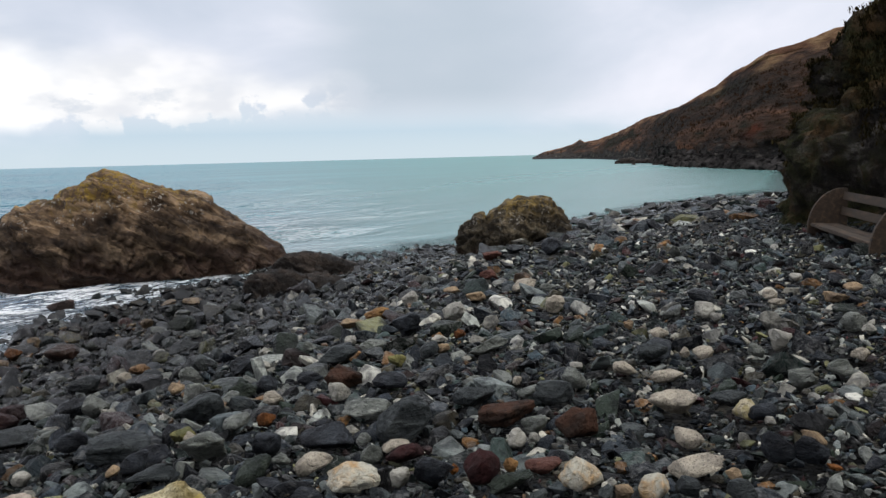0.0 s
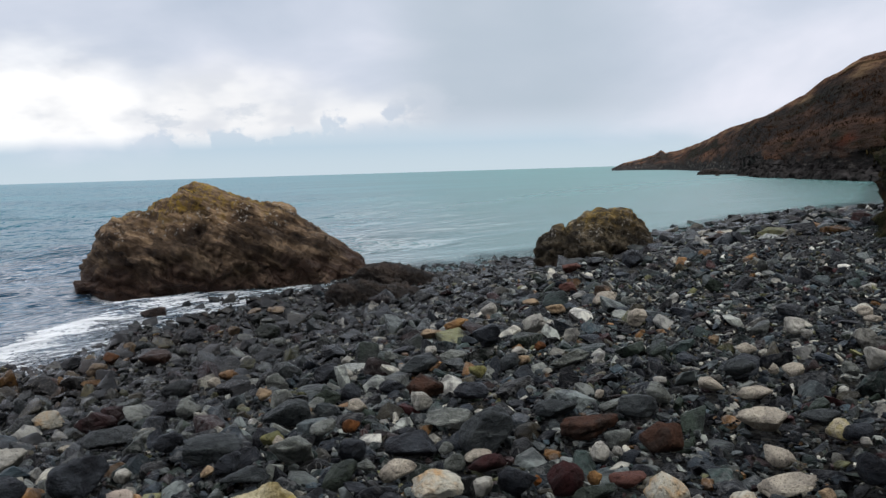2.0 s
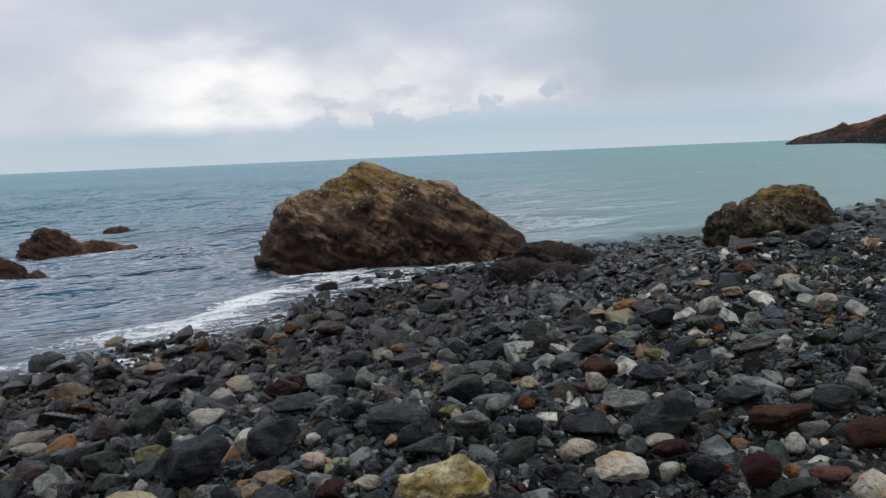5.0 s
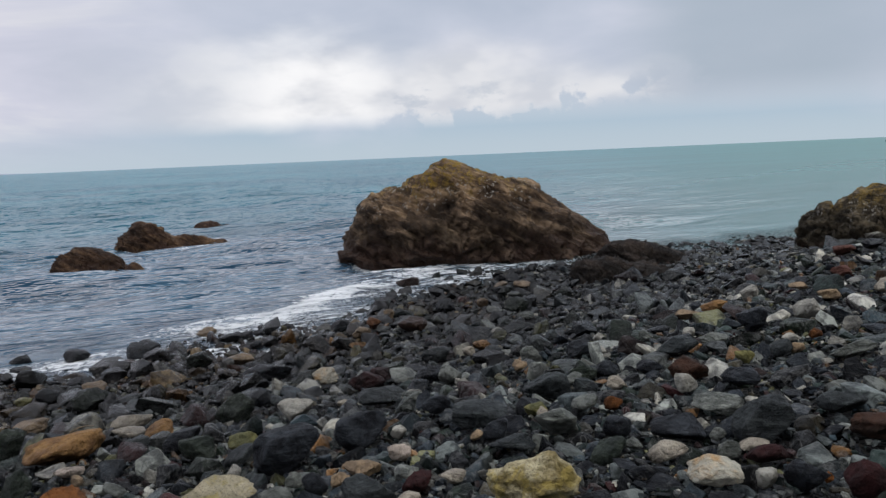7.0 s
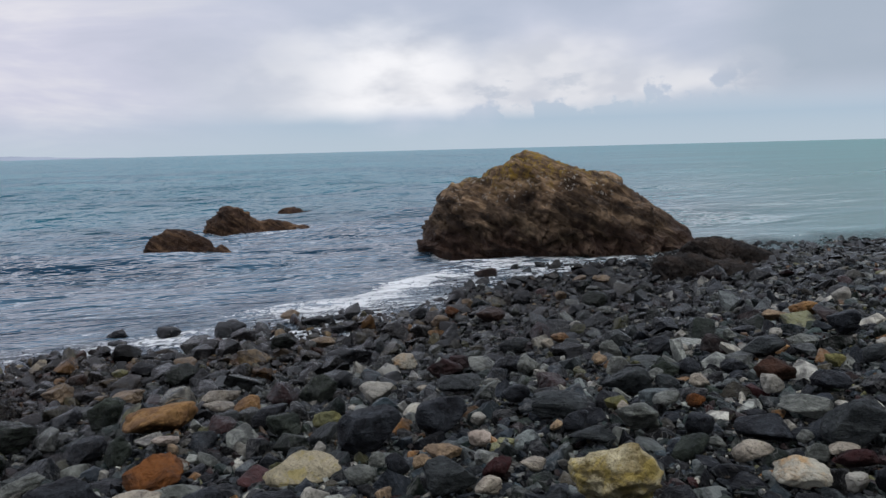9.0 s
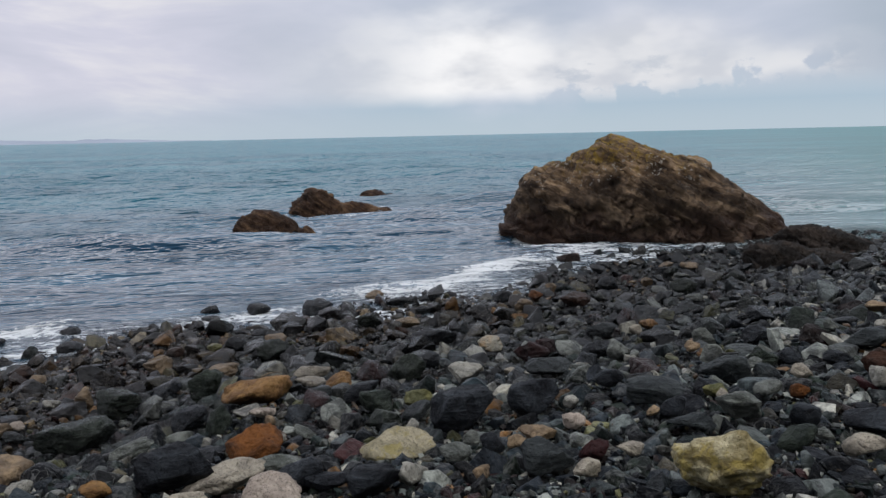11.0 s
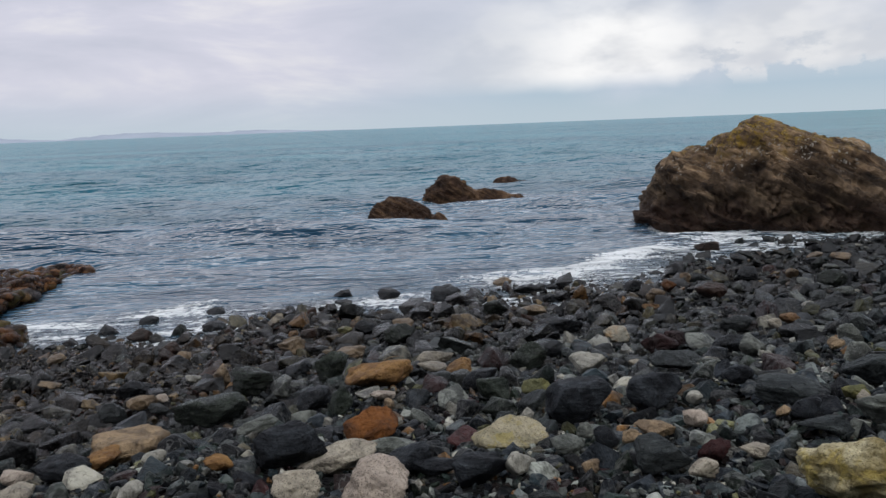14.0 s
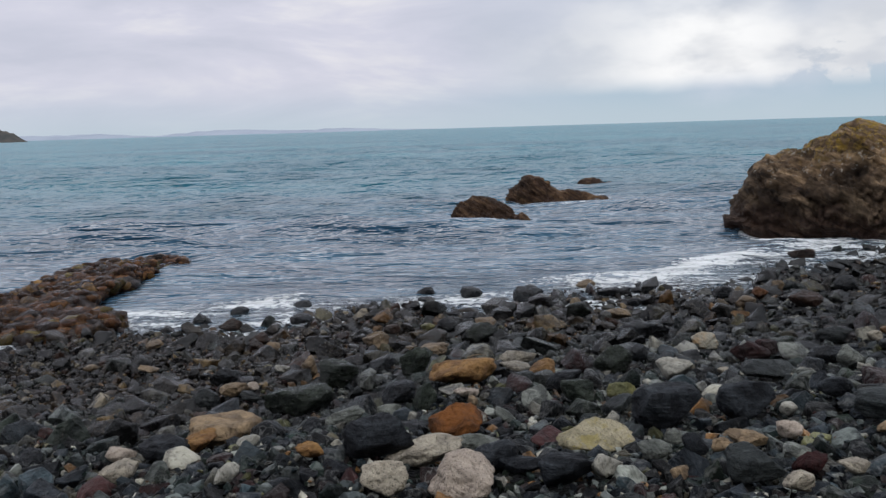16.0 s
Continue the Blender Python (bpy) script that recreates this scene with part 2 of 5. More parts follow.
SHINGLE = shingle_material("shingle", False, STONE_TINTS)
SHINGLE_ONE = shingle_material("shingle_single", True, ONE_TINTS)
SHINGLE_WARM = shingle_material("swash_shingle", False, WARM_TINTS, (0.30, 0.26, 0.21))
REEF_STONE = shingle_material("reef_stone", False, WEED_TINTS, (0.30, 0.17, 0.05), 0.3, 0.42)
REEF_ONE = shingle_material("reef_stone_single", True, WEED_TINTS, (0.30, 0.17, 0.05), 0.3, 0.42)
KINDS = {
    "pale": stone_material("pale_granite", (0.41, 0.365, 0.29), (0.27, 0.24, 0.198), speck=(0.10, 0.09, 0.08)),
    "white": stone_material("white_quartz", (0.40, 0.385, 0.335), (0.25, 0.242, 0.215)),
    "pink": stone_material("pink_granite", (0.46, 0.385, 0.32), (0.34, 0.285, 0.24), speck=(0.12, 0.10, 0.09)),
    "grey": stone_material("grey_stone", (0.18, 0.19, 0.172), (0.085, 0.092, 0.082), slaty=True),
    "green": stone_material("green_slate", (0.044, 0.054, 0.042), (0.020, 0.026, 0.021), slaty=True),
    "slate": stone_material("dark_slate", (0.011, 0.012, 0.015), (0.034, 0.039, 0.046), slaty=True),
    "ash": stone_material("ash_slate", (0.024, 0.028, 0.030), (0.046, 0.052, 0.053), slaty=True),
    "maroon": stone_material("maroon_stone", (0.040, 0.014, 0.014), (0.024, 0.013, 0.013)),
    "brown": stone_material("brown_stone", (0.060, 0.030, 0.020), (0.028, 0.019, 0.015)),
    "rust": stone_material("rust_stone", (0.20, 0.076, 0.022), (0.080, 0.034, 0.015)),
    "ochre": stone_material("ochre_stone", (0.31, 0.175, 0.068), (0.175, 0.092, 0.040)),
    "tan": stone_material("tan_stone", (0.34, 0.245, 0.150), (0.17, 0.125, 0.085)),
    "olive": stone_material("olive_stone", (0.21, 0.195, 0.075), (0.13, 0.13, 0.065)),
    "yellow": stone_material("lichen_stone", (0.54, 0.48, 0.31), (0.23, 0.18, 0.075), lichen=(0.44, 0.34, 0.09), speck=(0.17, 0.14, 0.07)),
    "lich": stone_material("faint_lichen_stone", (0.42, 0.37, 0.26), (0.27, 0.24, 0.16), lichen=(0.34, 0.28, 0.09), speck=(0.12, 0.10, 0.07)),
    "red": stone_material("red_stone", (0.12, 0.055, 0.042), (0.085, 0.04, 0.032)),
    "two": stone_material("two_tone_stone", (0.48, 0.46, 0.38), (0.50, 0.31, 0.14), spot=0.55),
}


def gravel_material():
    m, k, b, pos = material("gravel")
    cell = k.add("ShaderNodeTexVoronoi")
    k.put(cell.inputs["Vector"], pos)
    k.put(cell.inputs["Scale"], 34.0)
    # colours halved, so that they also carry the shade in gaps between stones
    c = k.ramp(k.noise(cell.outputs["Position"], 9.0, 1), [(0.3, (0.004, 0.004, 0.004)), (0.5, (0.010, 0.010, 0.010)), (0.62, (0.024, 0.024, 0.021)), (0.7, (0.07, 0.062, 0.05))])
    h = k.math("SUBTRACT", 1.0, cell.outputs["Distance"])
    finish_stone(k, b, pos, c, k.bump(h, 1.0, 0.03))
    return m


def crag_material(name, low, mid, high, top_z, lichen_amt=1.0, barnacle=1.0, wet_hi=0.75):
    """Slaty sea rock: wet and weedy at the foot, barnacles above, lichen on the crown."""
    m, k, b, pos = material(name)
    z = height_of(k, pos)
    frame_xyz = k.add("ShaderNodeCombineXYZ")
    for s, axis, gain in zip(frame_xyz.inputs, ((0.78, 0.40, -0.48), (-0.57, 0.76, -0.31), (0.26, 0.52, 0.82)), (0.6, 1.1, 3.4)):
        n = k.add("ShaderNodeVectorMath", operation="DOT_PRODUCT")
        k.put(n.inputs[0], pos)
        n.inputs[1].default_value = axis
        k.put(s, k.math("MULTIPLY", n.outputs["Value"], gain))
    tilt = frame_xyz.outputs[0]
    big = k.noise(pos, 1.3, 5, 0.6, 0.6)
    strat = k.noise(tilt, 1.5, 7, 0.66, 0.5)
    fine = k.noise(pos, 16, 6, 0.72)
    c = k.ramp(strat, [(0.34, low), (0.50, mid), (0.66, high)])
    c = k.mix(k.span(big, 0.58, 0.36), c, k.mix(1.0, c, (0.42, 0.40, 0.38), "MULTIPLY"))
    c = k.mix(k.span(fine, 0.55, 0.78), c, k.mix(1.0, c, (1.7, 1.65, 1.5), "MULTIPLY"))
    zz = k.math("ADD", z, k.math("MULTIPLY", k.math("SUBTRACT", big, 0.5), 1.6 * top_z * 0.5))
    # paler above a ragged line part way up
    c = k.mix(k.span(zz, top_z * 0.38, top_z * 0.75), c, k.mix(1.0, c, (1.55, 1.5, 1.4), "MULTIPLY"))
    up = k.span(zz, top_z * 0.62, top_z * 0.95)
    lich = k.math("MULTIPLY", k.math("MULTIPLY", up, k.span(k.noise(pos, 5.5, 6, 0.7, 0.5), 0.45, 0.62)), lichen_amt)
    c = k.mix(lich, c, k.ramp(fine, [(0.35, (0.18, 0.105, 0.018)), (0.65, (0.42, 0.28, 0.045))]))
    dots = k.span(k.cells(k.vmath("ADD", pos, k.scaled(k.noise(pos, 4, 2, colour=True), (0.3, 0.3, 0.3))), 9.0), 0.36, 0.20)
    band = k.math("MULTIPLY", k.span(zz, top_z * 0.42, top_z * 0.62), k.span(zz, top_z * 1.05, top_z * 0.8))
    c = k.mix(k.math("MULTIPLY", k.math("MULTIPLY", dots, band), k.math("MULTIPLY", k.span(k.noise(pos, 2.2, 3), 0.45, 0.58), 0.65 * barnacle)), c, (0.42, 0.395, 0.35))
    wet = k.span(zz, wet_hi, wet_hi * 0.25)
    weed = k.ramp(k.noise(pos, 7, 5, 0.7), [(0.35, (0.035, 0.020, 0.016)), (0.65, (0.085, 0.048, 0.034))])
    c = k.mix(k.math("MULTIPLY", wet, 0.7), c, weed)
    k.put(b.inputs["Base Color"], c)
    k.put(b.inputs["Roughness"], k.math("MULTIPLY_ADD", wet, -0.28, 0.70))
    k.put(b.inputs["Specular IOR Level"], 0.22)
    n = k.bump(fine, 0.7, 0.04, k.bump(strat, 1.0, 0.22))
    k.put(b.inputs["Normal"], n)
    return m


CRAG = crag_material("crag", (0.018, 0.012, 0.009), (0.094, 0.062, 0.039), (0.29, 0.205, 0.13), 2.3)
CRAG_SMALL = crag_material("boulder_crag", (0.010, 0.008, 0.006), (0.040, 0.032, 0.020), (0.155, 0.125, 0.082), 1.45, 0.55, 0.8, 0.45)
CRAG_WET = crag_material("wet_crag", (0.008, 0.006, 0.005), (0.024, 0.018, 0.014), (0.066, 0.048, 0.037), 2.6, 0.0, 0.0, 0.1)
CRAG_WEED = crag_material("weedy_crag", (0.018, 0.011, 0.007), (0.070, 0.038, 0.022), (0.19, 0.115, 0.062), 2.0, 0.0, 0.15, 0.25)


def slope_material():
    """Winter bracken and heather over slate, bare grey rock at the foot."""
    m, k, b, pos = material("bracken_slope")
    z = height_of(k, pos)
    # growth and bedding run along the shore
    lie = k.scaled(pos, (0.8, 0.22, 1.3))
    big = k.noise(lie, 0.06, 6, 0.6, 0.5)
    med = k.noise(lie, 0.32, 6, 0.68)
    fine = k.noise(lie, 1.5, 5, 0.7)
    c = k.ramp(k.math("ADD", k.math("MULTIPLY", big, 0.55), k.math("MULTIPLY", med, 0.45)),
               [(0.40, (0.010, 0.009, 0.008)), (0.47, (0.028, 0.019, 0.014)), (0.54, (0.080, 0.044, 0.029)), (0.61, (0.17, 0.080, 0.044))])
    c = k.mix(k.span(k.noise(lie, 0.16, 4), 0.54, 0.64), c, (0.016, 0.016, 0.009))
    c = k.mix(k.span(fine, 0.52, 0.8), c, k.mix(1.0, c, (1.9, 1.8, 1.6), "MULTIPLY"))
    crown = k.add("ShaderNodeAttribute")
    crown.attribute_name = "crown"
    c = k.mix(k.math("MULTIPLY", k.span(k.math("ADD", crown.outputs["Fac"], k.math("MULTIPLY", k.math("SUBTRACT", med, 0.5), 0.5)), 0.74, 0.98), 0.85), c,
              k.ramp(med, [(0.38, (0.050, 0.025, 0.017)), (0.50, (0.16, 0.075, 0.042)), (0.62, (0.33, 0.20, 0.105))]))
    # a patch of rusty bracken low on the slope
    gap = k.add("ShaderNodeVectorMath", operation="DISTANCE")
    k.put(gap.inputs[0], k.scaled(pos, (1.0, 0.5, 1.6)))
    gap.inputs[1].default_value = (44.7, 52.0, 7.0)
    c = k.mix(k.span(k.math("ADD", gap.outputs["Value"], k.math("MULTIPLY", k.math("SUBTRACT", med, 0.5), 5.0)), 4.4, 2.0), c, (0.21, 0.045, 0.015))
    rock = k.ramp(k.noise(lie, 1.0, 6, 0.7), [(0.38, (0.008, 0.008, 0.008)), (0.54, (0.034, 0.030, 0.027)), (0.68, (0.17, 0.15, 0.13))])
    foot = k.span(k.math("ADD", z, k.math("MULTIPLY", k.math("SUBTRACT", med, 0.5), 9.0)), 4.2, 1.8)
    c = k.mix(foot, c, rock)
    k.put(b.inputs["Base Color"], c)
    b.inputs["Roughness"].default_value = 0.95
    k.put(b.inputs["Specular IOR Level"], 0.1)
    k.put(b.inputs["Normal"], k.bump(fine, 1.0, 0.8, k.bump(med, 1.0, 3.0)))
    return m


def cliff_material():
    m, k, b, pos = material("overgrown_cliff")
    big = k.noise(pos, 0.6, 5, 0.6, 0.5)
    med = k.noise(pos, 3.0, 6, 0.7, 0.4)
    fine = k.noise(pos, 14, 5, 0.7)
    rock = k.ramp(med, [(0.36, (0.006, 0.006, 0.006)), (0.54, (0.024, 0.020, 0.017)), (0.68, (0.17, 0.155, 0.142))])
    plants = k.ramp(k.noise(pos, 1.6, 5, 0.7), [(0.35, (0.010, 0.009, 0.005)), (0.48, (0.036, 0.039, 0.014)), (0.56, (0.062, 0.044, 0.020)), (0.68, (0.13, 0.074, 0.034))])
    c = k.mix(k.span(big, 0.38, 0.52), rock, plants)
    c = k.mix(k.span(fine, 0.5, 0.8), c, k.mix(1.0, c, (1.8, 1.75, 1.6), "MULTIPLY"))
    k.put(b.inputs["Base Color"], c)
    b.inputs["Roughness"].default_value = 0.92
    k.put(b.inputs["Specular IOR Level"], 0.2)
    k.put(b.inputs["Normal"], k.bump(fine, 1.0, 0.09, k.bump(med, 1.0, 0.3)))
    return m


def wood_material():
    m, k, b, pos = material("weathered_wood")
    co = k.add("ShaderNodeTexCoord").outputs["Object"]
    fibre = k.noise(k.scaled(co, (1.5, 9.0, 9.0)), 2.0, 4, 0.55, 0.3)
    worn = k.noise(co, 4.0, 4)
    c = k.ramp(fibre, [(0.3, (0.016, 0.010, 0.005)), (0.55, (0.040, 0.023, 0.011)), (0.75, (0.085, 0.050, 0.026))])
    c = k.mix(k.span(worn, 0.5, 0.7), c, (0.026, 0.018, 0.011))
    k.put(b.inputs["Base Color"], c)
    b.inputs["Roughness"].default_value = 0.8
    k.put(b.inputs["Normal"], k.bump(fibre, 0.4, 0.01))
    return m


def sea_material():
    m, k, b, pos = material("sea_water")
    shore = k.add("ShaderNodeAttribute")
    shore.attribute_name = "shore"
    s = shore.outputs["Fac"]
    surf = k.add("ShaderNodeAttribute")
    surf.attribute_name = "surf"
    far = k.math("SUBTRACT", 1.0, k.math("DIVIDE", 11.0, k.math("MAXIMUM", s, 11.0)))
    chop = k.add("ShaderNodeAttribute")
    chop.attribute_name = "chop"
    lee = chop.outputs["Fac"]
    # across and along the crests, which lie square to the open sea
    spin = k.add("ShaderNodeVectorRotate")
    spin.rotation_type = "Z_AXIS"
    k.put(spin.inputs["Vector"], pos)
    spin.inputs["Angle"].default_value = radians(-50)
    run = spin.outputs[0]
    # lighter and darker wave streaks are painted into the body colour
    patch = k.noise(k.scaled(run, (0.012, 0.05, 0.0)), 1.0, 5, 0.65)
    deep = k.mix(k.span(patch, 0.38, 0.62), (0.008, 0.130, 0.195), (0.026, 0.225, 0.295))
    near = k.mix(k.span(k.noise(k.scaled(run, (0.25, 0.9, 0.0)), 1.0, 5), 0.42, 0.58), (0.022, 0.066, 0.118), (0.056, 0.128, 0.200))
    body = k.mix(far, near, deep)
    body = k.mix(k.math("MULTIPLY", k.math("SUBTRACT", 1.0, lee), 0.75), body, (0.115, 0.265, 0.212))
    w1 = k.noise(k.scaled(run, (0.5, 2.2, 1.0)), 1.0, 3, 0.55, 0.2)
    w2 = k.noise(k.scaled(run, (0.5, 1.5, 1.0)), 4.0, 2, 0.5, 0.2)
    w3 = k.noise(k.scaled(run, (0.12, 0.5, 1.0)), 0.6, 6, 0.65, 0.2)
    n = k.bump(w3, k.math("MULTIPLY_ADD", lee, 0.85, 0.1), 2.2, k.bump(w1, k.math("MULTIPLY_ADD", lee, 0.7, 0.2), 0.30, k.bump(w2, k.math("MULTIPLY_ADD", lee, 0.2, 0.3), 0.04)))
    # foam, torn and streaked where the swash runs out
    torn = k.noise(k.scaled(run, (0.8, 1.1, 0.0)), 8.0, 8, 0.8, 0.8)
    band = k.noise(k.scaled(run, (0.5, 1.6, 0.0)), 1.6, 5, 0.7, 0.6)
    holes = k.math("ADD", k.math("MULTIPLY", torn, 0.6), k.math("MULTIPLY", band, 0.4))
    foam = k.span(k.math("ADD", holes, k.math("MULTIPLY_ADD", surf.outputs["Fac"], 0.30, -0.30)), 0.435, 0.495)
    streak = k.noise(k.scaled(run, (0.35, 1.9, 0.0)), 1.1, 4, 0.6, 0.4)
    drift = k.math("MULTIPLY", k.span(streak, 0.62, 0.74), k.math("MULTIPLY", k.span(s, 30.0, 3.0), k.math("MULTIPLY", lee, 0.10)))
    foam = k.math("MULTIPLY", k.math("MAXIMUM", foam, drift), 0.92)
    depth = k.add("ShaderNodeAttribute")
    depth.attribute_name = "depth"
    clear = k.span(depth.outputs["Fac"], 0.01, 0.20, 0.45, 1.0)
    # the water's body under a gloss that wave slopes weaken with distance
    under = k.add("ShaderNodeBsdfDiffuse")
    k.put(under.inputs["Color"], k.mix(foam, body, (0.80, 0.82, 0.83)))
    k.put(under.inputs["Normal"], n)
    gloss = k.add("ShaderNodeBsdfGlossy")
    k.put(gloss.inputs["Roughness"], k.math("MULTIPLY_ADD", far, 0.10, k.math("MULTIPLY_ADD", lee, 0.06, 0.20)))
    k.put(gloss.inputs["Normal"], n)
    fres = k.add("ShaderNodeFresnel")
    fres.inputs["IOR"].default_value = 1.33
    k.put(fres.inputs["Normal"], n)
    most = k.math("MULTIPLY", k.math("MULTIPLY_ADD", far, -0.13, 0.50), k.math("MULTIPLY_ADD", lee, 0.10, 0.90))
    share = k.math("MULTIPLY", k.math("MULTIPLY", fres.outputs[0], most), k.math("SUBTRACT", 1.0, foam))
    both = k.add("ShaderNodeMixShader")
    k.put(both.inputs[0], share)
    k.put(both.inputs[1], under.outputs[0])
    k.put(both.inputs[2], gloss.outputs[0])
    thin = k.add("ShaderNodeMixShader")
    k.put(thin.inputs[0], k.math("MAXIMUM", clear, foam))
    k.put(thin.inputs[1], k.add("ShaderNodeBsdfTransparent").outputs[0])
    k.put(thin.inputs[2], both.outputs[0])
    k.put(m.node_tree.nodes["Material Output"].inputs["Surface"], thin.outputs[0])
    m.node_tree.nodes.remove(b)
    return m


def plain_rough(name, a, b2, scale):
    m, k, b, pos = material(name)
    k.put(b.inputs["Base Color"], k.ramp(k.noise(pos, scale, 5, 0.6), [(0.35, a), (0.65, b2)]))
    b.inputs["Roughness"].default_value = 1.0
    k.put(b.inputs["Specular IOR Level"], 0.0)
    return m


GRAVEL = gravel_material()
SLOPE = slope_material()
CLIFF = cliff_material()
WOOD = wood_material()
SEA = sea_material()
# the haze of distance is put into the hills' pale blue-grey colour
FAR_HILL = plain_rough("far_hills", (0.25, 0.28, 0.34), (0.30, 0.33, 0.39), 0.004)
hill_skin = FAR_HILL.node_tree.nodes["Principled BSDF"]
hill_skin.inputs["Emission Color"].default_value = (0.42, 0.47, 0.56, 1)   # faint glow standing in for sunlit haze in front of the hills
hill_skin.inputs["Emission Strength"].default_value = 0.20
FAR_ISLE = plain_rough("far_islet", (0.06, 0.065, 0.065), (0.11, 0.10, 0.09), 0.05)
SCREE = plain_rough("dark_scree", (0.004, 0.004, 0.004), (0.058, 0.053, 0.050), 0.9)
LEAF = plain_rough("cliff_plants", (0.008, 0.009, 0.004), (0.045, 0.034, 0.015), 2.5)
SCRUB = plain_rough("scrub", (0.012, 0.009, 0.006), (0.060, 0.030, 0.016), 0.25)
BRACKEN = plain_rough("rusty_bracken", (0.11, 0.035, 0.016), (0.21, 0.075, 0.03), 0.8)

# ---- ground, sea and large forms ----
RNG = np.random.default_rng(7)
# the water's edge, from the reef along the cove to the far end of the beach
EDGE_X = np.array([-14.0, -12.2, -11.6, -10.9, -9.9, -8.9, -7.7, -7.0, -6.95, -6.6, -4.9, -2.6, 0.3, 5.3, 10.0, 20.7, 34.0, 60.0])
EDGE_Y = np.array([-30.0, -6.0, 0.5, 3.2, 5.2, 7.0, 9.0, 11.0, 13.2, 15.2, 18.2, 21.2, 24.0, 29.7, 37.7, 48.7, 80.0, 120.0])


def shore_distance(x, y):
    """Metres from the water's edge, positive inland."""
    x, y = np.asarray(x, float), np.asarray(y, float)
    best = np.full(x.shape, 1e9)
    side = np.zeros(x.shape)
    for ax, ay, bx, by in zip(EDGE_X[:-1], EDGE_Y[:-1], EDGE_X[1:], EDGE_Y[1:]):
        dx, dy = bx - ax, by - ay
        f = np.clip(((x - ax) * dx + (y - ay) * dy) / (dx * dx + dy * dy), 0, 1)
        ox, oy = x - ax - f * dx, y - ay - f * dy
        d = np.hypot(ox, oy)
        near = d < best
        best = np.where(near, d, best)
        side = np.where(near, np.sign(dy * ox - dx * oy), side)
    return best * np.where(side == 0, 1, side)


def waves2d(x, y, seed, n, lo, hi):
    r = np.random.default_rng(seed)
    z = np.zeros(np.shape(x))
    for _ in range(n):
        length = lo * (hi / lo) ** r.random()
        a, ph = r.random() * 6.283, r.random() * 6.283
        z = z + length * np.sin((x * math.cos(a) + y * math.sin(a)) * 6.283 / length + ph)
    return z


def swell(x, y, seed, n, lo, hi, heading, spread):
    """Crests that come in from one heading, with some spread."""
    r = np.random.default_rng(seed)
    z = np.zeros(np.shape(x))
    for _ in range(n):
        length = lo * (hi / lo) ** r.random()
        a, ph = radians(heading + spread * r.normal()), r.random() * 6.283
        z = z + length * np.sin((-x * math.sin(a) + y * math.cos(a)) * 6.283 / length + ph)
    return z


def ground_z(x, y):
    d = shore_distance(x, y)
    z = np.interp(d, [-400, -60, -15, -2, 0, 0.7, 3, 5, 8, 10, 14, 25, 80, 400], [-14, -7, -2.4, -0.26, -0.06, 0.0, 0.19, 0.45, 1.0, 1.24, 1.42, 1.75, 3.5, 6])
    z = z - 0.15 * np.exp(-(((x - 1.8) / 4.0) ** 2) - ((y - 16.5) / 4.5) ** 2)   # a dip in front of the boulder
    return z + 0.006 * waves2d(x, y, 3, 10, 0.8, 3.0) * np.clip((d + 3) / 3, 0, 1) * np.clip(1.5 - np.hypot(x, y) / 80, 0, 1)


def mesh_arrays(name, verts, faces, mats, smooth=True):
    """A mesh from numpy arrays; faces all of one size."""
    me = bpy.data.meshes.new(name)
    nf, w = faces.shape
    me.vertices.add(len(verts))
    me.vertices.foreach_set("co", np.ascontiguousarray(verts, np.float32).ravel())
    me.loops.add(nf * w)
    me.loops.foreach_set("vertex_index", np.ascontiguousarray(faces, np.int32).ravel())
    me.polygons.add(nf)
    me.polygons.foreach_set("loop_start", np.arange(0, nf * w, w, dtype=np.int32))
    me.polygons.foreach_set("use_smooth", np.full(nf, smooth))
    me.update(calc_edges=True)
    me.validate()
    me.materials.append(mats)
    return me


def grid_faces(nu, nv, wrap=False):
    i, j = np.meshgrid(np.arange(nu - (0 if wrap else 1)), np.arange(nv - 1), indexing="ij")
    a, b = i * nv + j, ((i + 1) % nu) * nv + j
    return np.stack([a, b, b + 1, a + 1], -1).reshape(-1, 4)


def attribute(me, name, values):
    at = me.attributes.new(name, "FLOAT", "POINT")
    at.data.foreach_set("value", np.ascontiguousarray(values, np.float32).ravel())


def part(name, me, parent, label="", m=None, kind=""):
    ob = new(name, me)
    ob.parent = parent
    if m is not None:
        ob.matrix_local = m
    return tagged(ob, label, kind=kind)


def polar(azs, rs):
    a, r = np.meshgrid(np.radians(azs), rs, indexing="ij")
    return -np.sin(a) * r, np.cos(a) * r


# the ground: one sheet from the foot of the cliff out under the sea
azs = np.concatenate([np.linspace(-60, 100, 240, endpoint=False), np.linspace(100, 300, 50, endpoint=False)])
rs = np.concatenate([[0.01], np.linspace(0.5, 30, 130), np.geomspace(31, 4900, 50)])
gx, gy = polar(azs, rs)
ground = tagged(new("ground", mesh_arrays("ground", np.stack([gx, gy, ground_z(gx, gy) - 0.03], -1).reshape(-1, 3), grid_faces(len(azs), len(rs), True), GRAVEL)),
                "dark wet gravel sloping down to the sea, its colour deepened for shade between stones", "ground", kind="structure")

# rocks that the surf breaks round: x, y, radius
SURF_ROCKS = [(-6.6, 17.6, 3.0), (-15.9, 14.2, 0.9), (-17.3, 19.2, 1.6), (-21.0, 25.4, 0.6), (-8.6, 7.3, 0.3), (-6.2, 14.2, 0.4)]


